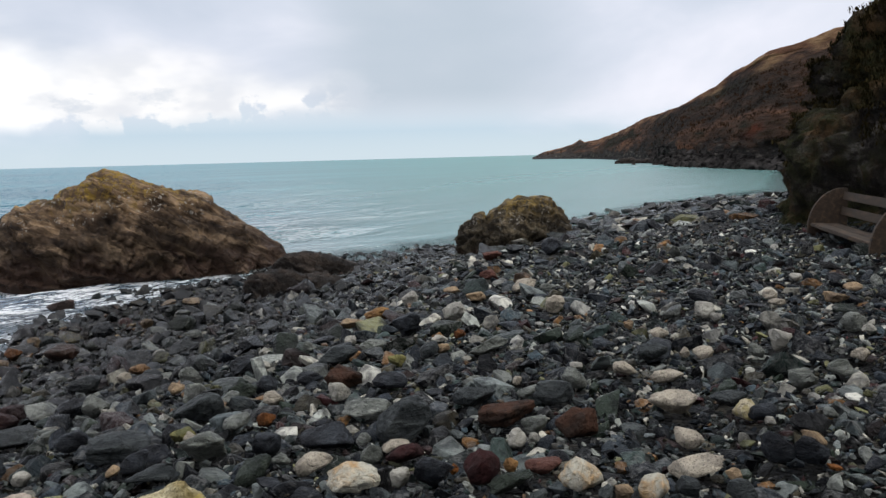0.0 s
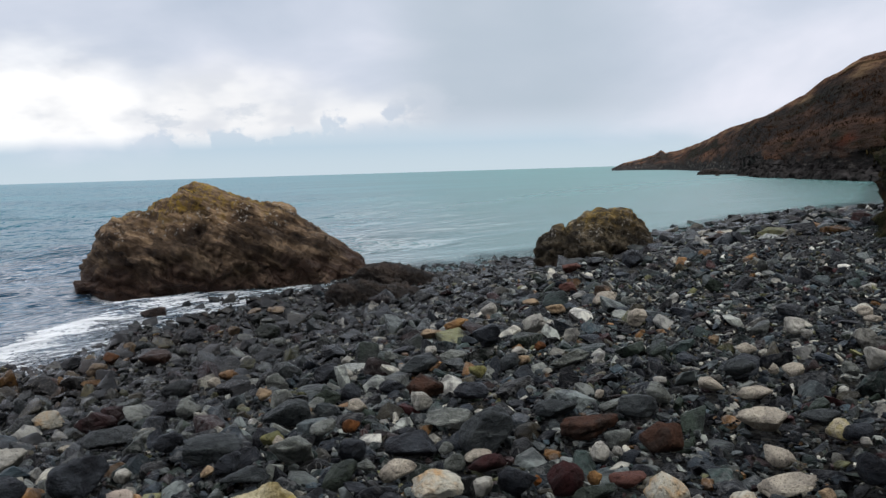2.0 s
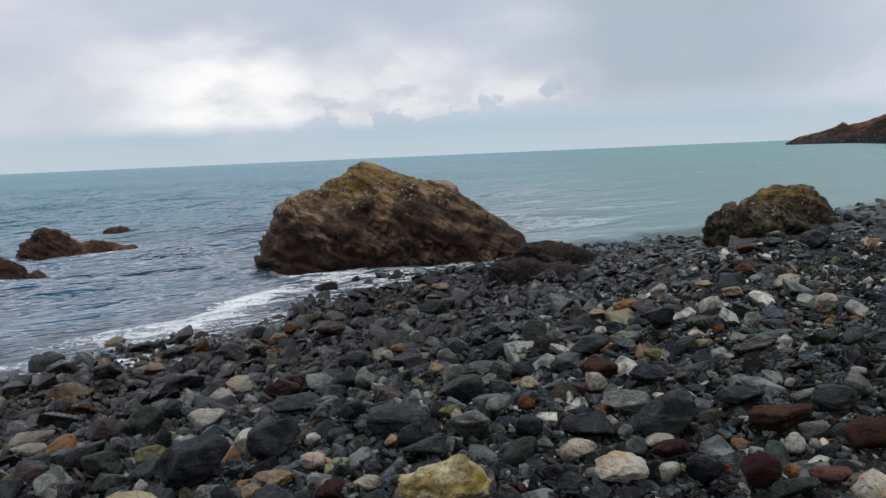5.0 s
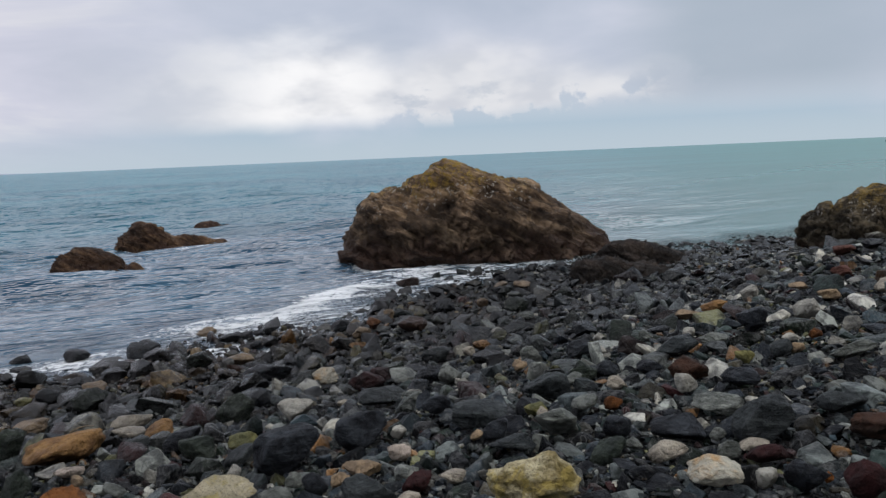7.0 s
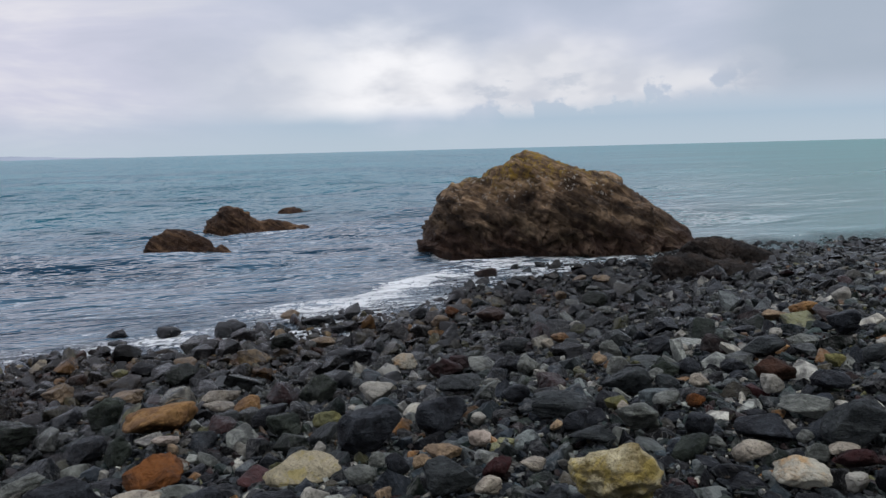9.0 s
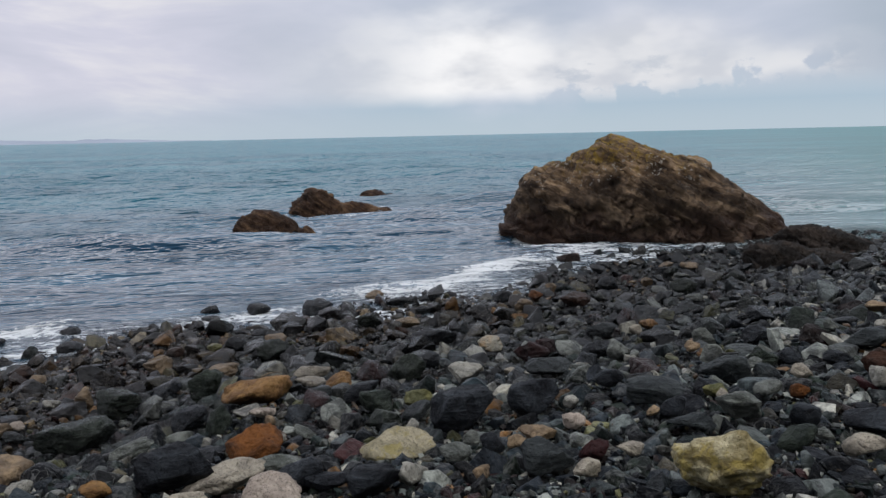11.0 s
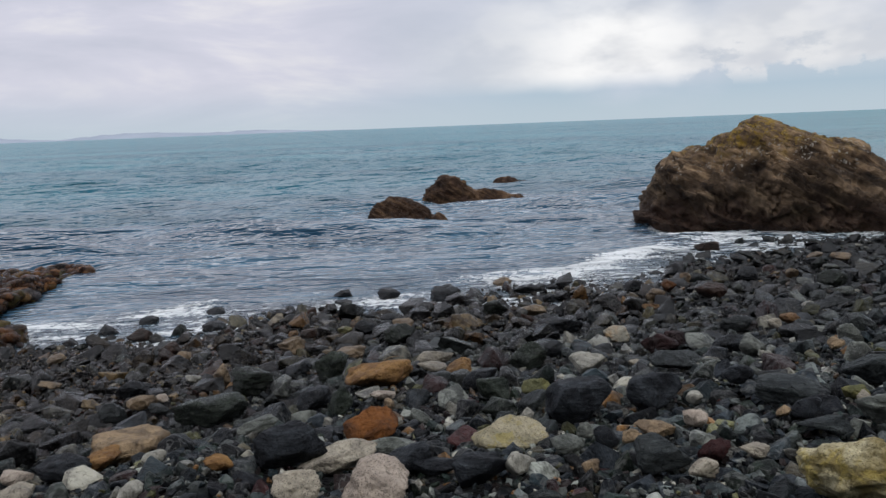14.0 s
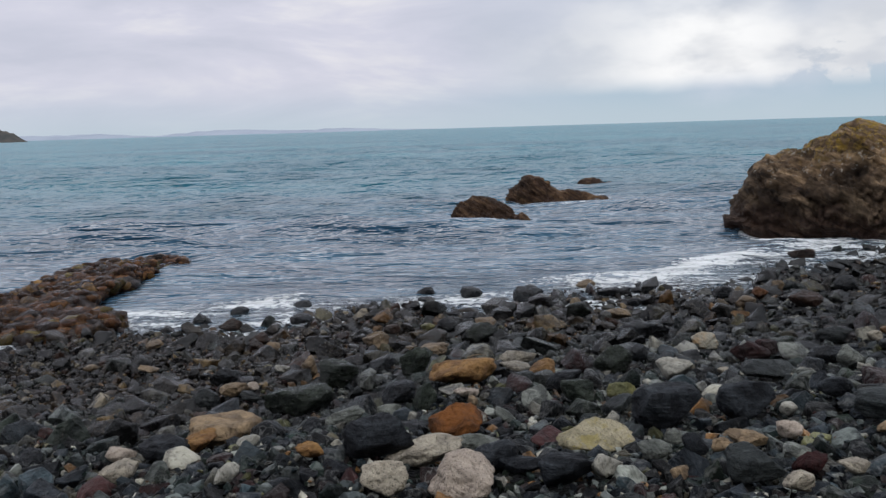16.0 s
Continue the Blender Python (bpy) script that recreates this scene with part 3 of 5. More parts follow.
def sea_surface():
    az = np.concatenate([np.linspace(-36, 92, 450, endpoint=False), np.linspace(92, 324, 30, endpoint=False)])
    r = np.concatenate([[0.01, 3], np.linspace(6, 30, 210, endpoint=False), np.geomspace(30, 130, 220, endpoint=False), np.geomspace(130, 4950, 60)])
    x, y = polar(az, r)
    d = -shore_distance(x, y)
    rad = np.hypot(x, y)
    fade = np.clip(d / 5, 0.08, 1) * np.clip(1.4 - rad / 120, 0, 1)
    chop = np.clip((np.degrees(np.arctan2(-x, y)) + 6) / 34, 0, 1)
    chop = 0.15 + 0.85 * chop * chop * (3 - 2 * chop)
    fade = fade * chop
    z = 0.0068 * swell(x, y, 11, 40, 0.5, 1.8, 50, 16) * fade
    z += 0.0200 * swell(x, y, 12, 16, 1.8, 6.0, 45, 12) * fade
    # the last small breaker, a hand high, along the edge
    wob = 0.5 * np.sin(x * 0.9 + y * 0.5) + 0.3 * np.sin(x * 2.1 - y * 1.3) + 0.2 * np.sin(y * 3.3)
    crest = np.exp(-(((d - 0.95 - 0.4 * wob) / 0.42) ** 2)) * np.clip(1 - (rad - 12) / 20, 0, 1)
    z += 0.075 * crest * (0.65 + 0.35 * np.sin(x * 1.7 + y * 1.1))
    surf = 0.80 * np.exp(-np.clip(d - 0.5 + 0.4 * wob, 0, 19) / 0.9) + 0.74 * crest * (0.8 + 0.2 * np.sin(x * 0.8 - y * 0.6)) * np.clip((y - 5.5) / 5.5, 0.28, 1)
    for rx, ry, rr in SURF_ROCKS:
        ring = np.hypot(x - rx, y - ry) - rr
        surf = np.maximum(surf, 0.90 * np.exp(-np.clip(ring, 0, 9) / 0.7))
    surf = np.clip(surf, 0, 1.1) * np.clip(1.25 - rad / 60, 0.15, 1) * (0.35 + 0.65 * np.clip(chop * 1.4, 0, 1))
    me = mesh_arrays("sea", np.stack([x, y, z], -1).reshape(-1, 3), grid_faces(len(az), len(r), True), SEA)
    attribute(me, "shore", d)
    attribute(me, "surf", surf)
    attribute(me, "chop", chop)
    attribute(me, "depth", np.maximum(z - ground_z(x, y), 0))
    return tagged(new("sea", me), "grey-green choppy sea with thin foam along the edge", "water", kind="structure")


sea_surface()


def fractal(pts, scale, octaves, seed):
    off = Vector((seed * 7.13, seed * 3.7, seed * 1.9))
    return np.array([noise.fractal(Vector(p) * scale + off, 0.9, 2.1, octaves) for p in pts])


def normals_of(p):
    """Normals of a grid of points."""
    du, dv = np.gradient(p, axis=0), np.gradient(p, axis=1)
    n = np.cross(du, dv)
    return n / np.maximum(np.linalg.norm(n, axis=-1, keepdims=True), 1e-9)


def crag(name, mat, origin, turn, length, profile, front, back, sink, rough, seed, nu=150, nv=90, dip=-28.0, label="", category="rock", ledge=()):
    """A rock whose skyline follows profile (share of the length, height), seen broadside; slaty ribs run down it at the angle dip."""
    u = np.linspace(0, 1, nu)
    ph = np.linspace(0, math.pi, nv)
    h = np.interp(u, [a for a, _ in profile], [b for _, b in profile]) + sink
    wide = np.clip(np.sin(np.clip(u, 0.004, 0.996) * math.pi), 0, 1) ** 0.45
    U, P = np.meshgrid(u, ph, indexing="ij")
    H, W = h[:, None], wide[:, None]
    c, s = np.cos(P), np.sin(P)
    yy = np.where(c > 0, -front * W * np.abs(c) ** 0.9, back * W * np.abs(c) ** 0.9)
    zz = H * np.abs(s) ** 0.82 - sink
    if ledge:
        # the front leans back above a ledge and is undercut below it
        e = np.interp(u, [a for a, _ in ledge], [b for _, b in ledge])[:, None]
        q = np.clip(P / (math.pi / 2), 0, 1)
        low = np.clip(q / 0.42, 0, 1)
        high = np.clip((q - 0.42) / 0.58, 0, 1)
        fy = np.where(q < 0.42, 0.80 + 0.20 * low ** 0.7, 1.0 - high ** 1.15)
        fz = np.where(q < 0.42, e * low, e + (1 - e) * (0.35 * high + 0.65 * np.sin(high * math.pi / 2)))
        yy = np.where(c > 0, -front * W * fy, yy)
        zz = np.where(c > 0, H * fz - sink, zz)
    p = np.stack([(U - 0.5) * length, yy, zz], -1)
    n = normals_of(p)
    n *= np.sign(n[nu // 2, nv // 2, 2])
    flat = p.reshape(-1, 3)
    warp = fractal(flat, 0.9 / rough ** 0.3, 4, seed)
    a = radians(dip)
    lay = -math.sin(a) * flat[:, 0] + math.cos(a) * flat[:, 2] + 0.35 * flat[:, 1] + 0.30 * warp
    q = lay * 1.8 / max(length / 6.0, 0.35)
    saw = (q - np.floor(q)) ** 1.5 + 0.45 * ((2.7 * q + 0.3) - np.floor(2.7 * q + 0.3))
    block = fractal(flat, 3.2, 5, seed + 5)
    off = rough * (0.60 * warp + 0.72 * (saw - 0.6) + 0.34 * block)
    edge = np.clip(np.minimum(s, 1) * 3, 0.25, 1)
    keep = 1 - 0.65 * np.abs(s) ** 14
    p = p + n * (off.reshape(nu, nv) * edge * keep)[..., None]
    me = mesh_arrays(name, p.reshape(-1, 3), grid_faces(nu, nv), mat)
    ob = new(name, me)
    ob.matrix_world = pose(*origin, 0, 0, turn)
    return tagged(ob, label, category)


# the great rock in the surf, turned broadside to the cove
crag("sea_rock", CRAG, (-6.80, 18.0, 0.0), 27.0, 6.95,
     [(0, 0.02), (0.01, 0.2), (0.03, 0.5), (0.055, 0.9), (0.08, 1.28), (0.10, 1.55), (0.125, 1.70), (0.15, 1.66), (0.18, 1.70), (0.22, 1.76), (0.26, 1.86), (0.30, 2.06), (0.345, 2.30), (0.385, 2.38), (0.43, 2.33), (0.47, 2.19), (0.53, 2.05),
      (0.60, 1.92), (0.66, 1.82), (0.71, 1.66), (0.77, 1.36), (0.83, 1.04), (0.89, 0.72), (0.94, 0.42), (0.975, 0.2), (1, 0.02)],
     1.45, 2.0, 0.35, 0.30, 1, 280, 160, label="large brown slaty rock with yellow lichen, standing in the surf",
     ledge=[(0, 0.66), (0.12, 0.62), (0.3, 0.52), (0.5, 0.44), (0.7, 0.36), (1, 0.4)])
crag("boulder", CRAG_SMALL, (1.77, 19.0, 0.19), -4.5, 2.8,
     [(0, 0.2), (0.02, 0.62), (0.05, 0.76), (0.12, 0.78), (0.14, 0.90), (0.22, 0.94), (0.25, 0.80), (0.29, 0.95), (0.36, 1.12), (0.43, 1.24), (0.52, 1.31), (0.72, 1.31), (0.80, 1.22), (0.88, 1.02), (0.95, 0.72), (0.985, 0.5), (1, 0.12)],
     0.95, 1.0, 0.35, 0.17, 2, 170, 90, dip=38, label="lichen-patched brown boulder half sunk in the shingle", ledge=[(0, 0.6), (0.25, 0.55), (0.3, 0.5), (1, 0.5)])
crag("low_rock", CRAG_WET, (-2.50, 16.0, 0.10), 8.0, 1.95,
     [(0, 0.15), (0.05, 0.38), (0.14, 0.52), (0.3, 0.55), (0.45, 0.53), (0.55, 0.46), (0.7, 0.36), (0.85, 0.27), (0.95, 0.15), (1, 0.02)],
     0.7, 0.7, 0.3, 0.15, 3, 110, 60, label="low dark wet rock lying in the shingle", category="rock")
crag("low_rock", CRAG_WET, (-2.52, 13.5, 0.18), 12.0, 1.95,
     [(0, 0.12), (0.06, 0.30), (0.16, 0.42), (0.34, 0.46), (0.5, 0.40), (0.7, 0.32), (0.88, 0.2), (1, 0.02)],
     0.75, 0.7, 0.3, 0.17, 4, 110, 60, dip=-35, label="low dark brown slab of rock lying in the shingle", category="rock")
crag("sea_rock", CRAG_WEED, (-15.75, 14.35, 0.0), 44.0, 1.9,
     [(0, 0.0), (0.06, 0.24), (0.2, 0.50), (0.34, 0.64), (0.55, 0.62), (0.72, 0.50), (0.9, 0.28), (1, 0.0)],
     0.6, 0.7, 0.25, 0.17, 6, 80, 50, label="small brown weedy rock awash in the sea")
crag("sea_rock", CRAG_WEED, (-17.3, 19.25, 0.0), 54.0, 3.5,
     [(0, 0.1), (0.02, 0.48), (0.1, 0.58), (0.17, 0.86), (0.30, 0.84), (0.38, 0.58), (0.48, 0.36), (0.6, 0.34), (0.7, 0.27), (0.85, 0.13), (1, 0.0)],
     0.7, 0.8, 0.25, 0.22, 7, 110, 50, label="long brown weedy rock with a raised end, awash")
crag("sea_rock", CRAG_WEED, (-20.9, 25.5, 0.0), 39.0, 1.5,
     [(0, 0.0), (0.12, 0.22), (0.4, 0.3), (0.62, 0.22), (0.72, 0.1), (0.86, 0.12), (1, 0.0)],
     0.5, 0.5, 0.2, 0.16, 8, 60, 36, label="low brown rock barely above the waves")

crag("sea_rock", CRAG_WEED, (-14.88, 14.93, 0.0), 40.0, 0.5,
     [(0, 0.0), (0.2, 0.14), (0.5, 0.22), (0.8, 0.12), (1, 0.0)], 0.2, 0.2, 0.1, 0.06, 9, 40, 24, label="small brown rock just above the waves")

crag("skerry", CRAG_WET, (46.0, 175.0, 0.0), -14.7, 15.0,
     [(0, 0.0), (0.03, 0.7), (0.12, 1.2), (0.25, 1.3), (0.32, 0.8), (0.5, 1.0), (0.8, 1.4), (1, 1.2)],
     2.0, 3.0, 0.5, 0.5, 10, 90, 40, label="low black ledge of rock off the headland")
for sx, sy, sl in ((41.0, 150.0, 2.2), (43.6, 149.0, 1.3), (38.2, 157.0, 1.0)):
    crag("skerry", CRAG_WET, (sx, sy, 0.0), -14.0, sl, [(0, 0.0), (0.2, 0.25), (0.5, 0.4), (0.8, 0.2), (1, 0.0)], 0.5, 0.5, 0.2, 0.12, 12, 24, 14, label="small black rock awash off the headland")


def headland():
    """The bracken-covered headland, from its low tip round to the back of the beach."""
    A = [6.6, 7.4, 8.6, 9.5, 9.95, 10.3, 11.3, 12.85, 14.2, 16.6, 18.8, 21.0, 22.3, 23.7, 25.3, 27.5, 32.0, 45.0, 70.0]
    EL = [-0.2, 0.18, 0.42, 0.70, 1.02, 0.80, 0.98, 1.55, 2.22, 3.02, 4.22, 5.55, 6.28, 6.63, 7.1, 7.7, 8.4, 9.0, 9.0]
    RB = [430, 425, 410, 390, 380, 370, 330, 262, 215, 142, 128, 112, 106, 102, 98, 92, 84, 74, 70]
    nu, nv = 380, 90
    az = np.linspace(6.6, 70, nu)
    az = 6.6 + (az - 6.6) ** 1.5 / (70 - 6.6) ** 0.5
    el, rb = np.interp(az, A, EL), np.interp(az, A, RB)
    rr = rb * 1.24
    top = 2.5 + rr * np.tan(np.radians(el))
    v = np.linspace(-0.06, 1.6, nv)
    a = np.radians(az)[:, None]
    r = rb[:, None] + (rr - rb)[:, None] * v[None]
    up = np.where(v < 1, 0.30 * np.clip(v * 6, 0, 1) ** 0.7 + 0.70 * np.clip(v, 0, 1) ** 1.05, 1 - 0.5 * (v - 1))
    up = np.where(v < 0, v * 2.0, up)
    z = top[:, None] * up[None]
    x, y = np.sin(a) * r, np.cos(a) * r
    p = np.stack([x, y, z], -1)
    f = p.reshape(-1, 3)
    lie = f * [1, 0.3, 1.2]
    big = fractal(lie * [1, 1, 2], 0.06, 6, 21).reshape(nu, nv)
    small = fractal(lie, 0.35, 4, 22).reshape(nu, nv)
    amp = np.clip(top / 20, 0.12, 1)[:, None]
    low = np.clip(1 - v * 4, 0, 1)[None]
    p[..., 2] += amp * (1.3 * big * np.clip(1 - np.abs(v - 1) * 0.2, 0, 1) * (v < 0.93) + 0.45 * small) * (v > 0)
    mid = fractal(lie, 0.13, 5, 23).reshape(nu, nv)
    p[..., 2] += amp * 1.6 * mid * (v > 0.04) * np.clip((1.02 - v) * 5, 0.22, 1)
    push = amp * (2.5 * big + 3.0 * mid + 1.8 * small * (0.4 + low)) * (v < 0.9)
    p[..., 0] += push * np.sin(a)
    p[..., 1] += push * np.cos(a)
    me = mesh_arrays("headland", p.reshape(-1, 3), grid_faces(nu, nv), SLOPE)
    attribute(me, "crown", np.tile(np.clip(v, 0, 1), (nu, 1)))
    far_side = np.clip(top / 12, 0, 1) > RNG.random(nu)
    spots = p[far_side][:, 6:44].reshape(-1, 3)
    spots = spots[RNG.random(len(spots)) < 0.30]
    tufts("scrub", spots[spots[:, 0] < 75], 0.34, SCRUB, 8, "dark winter scrub scattered over the headland", 7)
    return tagged(new("headland", me), "dark headland of brown bracken and slate running into the sea", "headland", kind="structure")



def cliff():
    """The overgrown cliff at the back of the beach."""
    # beyond the bench this wall is unseen, added to close in bounced light
    B = np.array([(13.0, 24.0), (9.0, 17.5), (6.4, 14.2), (5.45, 13.1), (5.45, 12.0), (6.1, 10.6), (6.6, 9.0), (7.2, 6.5), (9.0, 2.0), (10.5, -4.0), (9.0, -11.0), (3.0, -15.0), (-5.0, -17.0), (-12.5, -22.0)])
    HT = np.array([3.0, 3.2, 3.0, 3.0, 3.3, 3.9, 5.6, 7.5, 9.0, 9.0, 9.0, 8.0, 7.0, 6.0])
    seg = np.concatenate([[0], np.cumsum(np.linalg.norm(np.diff(B, axis=0), axis=1))])
    nu, nv = 300, 70
    s = np.concatenate([np.linspace(0, seg[2], 40, endpoint=False), np.linspace(seg[2], seg[7], 200, endpoint=False), np.linspace(seg[7], seg[-1], 60)])
    bx, by, ht = (np.interp(s, seg, c) for c in (B[:, 0], B[:, 1], HT))
    k = np.ones(9) / 9
    for arr in (bx, by, ht):
        arr[4:-4] = np.convolve(arr, k, "valid")
    tx, ty = np.gradient(bx), np.gradient(by)
    ln = np.hypot(tx, ty)
    ox, oy = -ty / ln, tx / ln
    v = np.linspace(0, 1, nv)
    rise = np.clip(v / 0.6, 0, 1)
    run = 0.75 * rise ** 1.3 + np.clip((v - 0.6) / 0.4, 0, 1) ** 1.3 * 3.0
    gz = ground_z(bx, by)
    z = gz[:, None] - 0.25 + (ht[:, None] + 0.25) * (rise ** 0.9)[None] + (np.clip((v - 0.6) / 0.4, 0, 1) * 1.3)[None] * np.clip(ht / 6, 0.2, 1)[:, None]
    x = bx[:, None] + ox[:, None] * run[None] * ht[:, None] * 0.55
    y = by[:, None] + oy[:, None] * run[None] * ht[:, None] * 0.55
    p = np.stack([x, y, z], -1)
    n = normals_of(p)
    n *= -np.sign((n[150, 20, 0]) or 1)
    f = p.reshape(-1, 3)
    off = 0.55 * fractal(f, 0.55, 6, 31) + 0.22 * fractal(f * [1, 1, 2.2], 2.6, 5, 32)
    p = p + n * off.reshape(nu, nv)[..., None]
    me = mesh_arrays("cliff", p.reshape(-1, 3), grid_faces(nu, nv), CLIFF)
    ob = tagged(new("cliff", me), "dark slate cliff overgrown with brown and green plants", "cliff", kind="structure")
    return ob, p


cliff_ob, cliff_pts = cliff()


def tufts(name, spots, size, mat, seed, label, blades=9):
    """Many small bent leaves sprouting from the spots, in one mesh."""
    r = np.random.default_rng(seed)
    V, F, n = [], [], 0
    for x, y, z in spots:
        for _ in range(blades):
            a, lean = r.random() * 6.283, 0.3 + 0.9 * r.random()
            ln = size * (0.5 + r.random())
            w = ln * 0.10
            dx, dy = math.cos(a), math.sin(a)
            px, py, pz = x + r.normal() * size * 0.5, y + r.normal() * size * 0.5, z + r.normal() * size * 0.3
            mx, my, mz = px + dx * ln * 0.4 * lean, py + dy * ln * 0.4 * lean, pz + ln * 0.7
            ex, ey, ez = px + dx * ln * lean, py + dy * ln * lean, pz + ln * (0.9 - 0.5 * lean)
            V += [(px - dy * w, py + dx * w, pz), (px + dy * w, py - dx * w, pz), (mx + dy * w, my - dx * w, mz), (mx - dy * w, my + dx * w, mz), (ex + dy * w * 0.2, ey - dx * w * 0.2, ez), (ex - dy * w * 0.2, ey + dx * w * 0.2, ez)]
            F += [(n, n + 1, n + 2, n + 3), (n + 3, n + 2, n + 4, n + 5)]
            n += 6
    return tagged(new(name, mesh_arrays(name, np.array(V), np.array(F), mat)), label, "plants", kind="stuff")


pick = cliff_pts[45:235, 12:66].reshape(-1, 3)
pick = pick[RNG.random(len(pick)) < 0.8]
keep = np.array([noise.noise(Vector(p) * 0.8) for p in pick]) > -0.12
tufts("cliff_plants", pick[keep], 0.065, LEAF, 5, "dark green and brown tufts hanging on the cliff")

headland()

# distance: hills paled by painted haze along the horizon, and a dark islet before them


def far_ridge(name, mat, dist, pts, label):
    az = np.linspace(pts[0][0], pts[-1][0], 90)
    h = np.interp(az, [a for a, _ in pts], [b for _, b in pts])
    h = np.maximum(dist * np.tan(np.radians(h)) * (1 + 0.10 * np.sin(az * 5.1) + 0.06 * np.sin(az * 13.0)), 0) + 2.5 * dist / 4700
    v = np.linspace(0, 1, 8)
    a = np.radians(az)[:, None]
    r = dist + 260 * v[None] * dist / 4000 * np.sin(v * 1.57)[None]
    z = h[:, None] * np.sin(v * 1.57)[None] - 1.0
    p = np.stack([-np.sin(a) * r, np.cos(a) * r, z + 0 * a], -1)
    return tagged(new(name, mesh_arrays(name, p.reshape(-1, 3), grid_faces(90, 8), mat)), label, "hills", kind="structure")


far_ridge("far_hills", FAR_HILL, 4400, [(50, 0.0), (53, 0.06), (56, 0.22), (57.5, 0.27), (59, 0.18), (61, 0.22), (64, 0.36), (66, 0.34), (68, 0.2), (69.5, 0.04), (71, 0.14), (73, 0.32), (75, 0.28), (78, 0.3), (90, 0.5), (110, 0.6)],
          "low hills on the horizon, haze painted in as pale colour and glow")
far_ridge("far_islet", FAR_ISLE, 1400, [(77.2, 0.0), (77.5, 0.2), (78.0, 0.55), (78.7, 0.95), (80, 1.3), (84, 1.6), (95, 1.8)], "dark islet rising from the sea")

# ---- stones ----


def sphere_mesh(level):
    bm = bmesh.new()
    bmesh.ops.create_icosphere(bm, subdivisions=level, radius=1.0)
    bm.verts.ensure_lookup_table()
    v = np.array([vv.co[:] for vv in bm.verts])
    f = np.array([[vv.index for vv in ff.verts] for ff in bm.faces])
    bm.free()
    return v / np.linalg.norm(v, axis=1, keepdims=True), f


SPHERES = {n: sphere_mesh(n) for n in (1, 2, 3, 4, 5)}


def stone_shape(level, seed, sharp=11.0, planes=14):
    """Unit stone: a blunt polyhedron worn by the sea, about 2 across."""
    r = np.random.default_rng(seed)
    d, f = SPHERES[level]
    n = r.normal(size=(planes, 3))
    n /= np.linalg.norm(n, axis=1, keepdims=True)
    h = 0.60 + 0.45 * r.random(planes)
    c = np.maximum(d @ n.T, 0) / h
    rad = np.minimum((c ** sharp).sum(1) + 1e-9, 1e9) ** (-1 / sharp)
    rad = np.minimum(rad, 1.25)
    v = d * rad[:, None]
    if level >= 3:
        v = v * (1 + 0.05 * fractal(v, 1.6, 4, seed % 50))[:, None]
    return v / np.abs(v).max(0), f


def turned(yaw, tx, ty):
    return np.array((Euler((tx, ty, yaw))).to_matrix())


def broken_shape(seed, points, bevel):
    """Unit stone with flat broken faces and worn edges, about 2 across."""
    r = np.random.default_rng(seed)
    p = r.normal(size=(points, 3))
    p /= np.linalg.norm(p, axis=1, keepdims=True)
    p *= (0.75 + 0.35 * r.random(points))[:, None]
    p = np.sign(p) * np.abs(p) ** 0.8
    bm = bmesh.new()
    for q in p:
        bm.verts.new(q)
    bmesh.ops.convex_hull(bm, input=bm.verts)
    bmesh.ops.delete(bm, geom=[v for v in bm.verts if not v.link_faces], context="VERTS")
    bmesh.ops.dissolve_limit(bm, angle_limit=0.30, verts=bm.verts, edges=bm.edges)
    if bevel:
        bmesh.ops.bevel(bm, geom=bm.edges[:], offset=bevel, segments=1, affect="EDGES")
    bmesh.ops.triangulate(bm, faces=bm.faces)
    bm.verts.ensure_lookup_table()
    bm.verts.index_update()
    v = np.array([vv.co[:] for vv in bm.verts])
    f = np.array([[vv.index for vv in ff.verts] for ff in bm.faces])
    bm.free()
    v -= (v.max(0) + v.min(0)) / 2
    return v / np.abs(v).max(0), f


LIB = {2: [broken_shape(100 + i, 13 + i % 6, 0.03 + 0.015 * (i % 4)) for i in range(24)], 1: [broken_shape(200 + i, 11 + i % 5, 0.0) for i in range(24)]}
# every sixth one is rounder
for i in range(0, 24, 6):
    LIB[2][i] = stone_shape(2, 100 + i, 9.0)
cells = {}           # x, y, radius of every stone already lying there, by half-metre squares


def occupied(x, y, r, slack=0.8):
    cx, cy = int(x // 0.5), int(y // 0.5)
    for i in (cx - 1, cx, cx + 1):
        for j in (cy - 1, cy, cy + 1):
            for px, py, pr in cells.get((i, j), ()):
                if (px - x) ** 2 + (py - y) ** 2 < (slack * (pr + r)) ** 2:
                    return True
    return False


def occupy(x, y, r):
    cells.setdefault((int(x // 0.5), int(y // 0.5)), []).append((x, y, r))


STONE_WORDS = {
    "pale": "pale speckled granite stone lying in the shingle", "white": "whitish quartz stone lying in the shingle", "pink": "pinkish granite stone lying in the shingle",
    "grey": "mid-grey worn stone lying in the shingle", "green": "dark green-grey slate stone lying in the shingle", "slate": "large dark slate stone lying in the shingle",
    "ash": "dark ash-grey slab of slate in the shingle", "maroon": "dark maroon stone lying in the shingle", "brown": "dark brown stone lying in the shingle", "rust": "rust-orange stone lying in the shingle", "ochre": "ochre-coloured stone lying in the shingle",
    "red": "reddish-brown stone at the edge of the swash", "lich": "long pale stone with yellowish lichen",
    "tan": "flat tan stone lying in the shingle", "olive": "olive-yellow stone lying in the shingle", "yellow": "blocky pale stone covered in yellow lichen", "two": "pale stone with a tan end in the shingle",
}
serial = 0


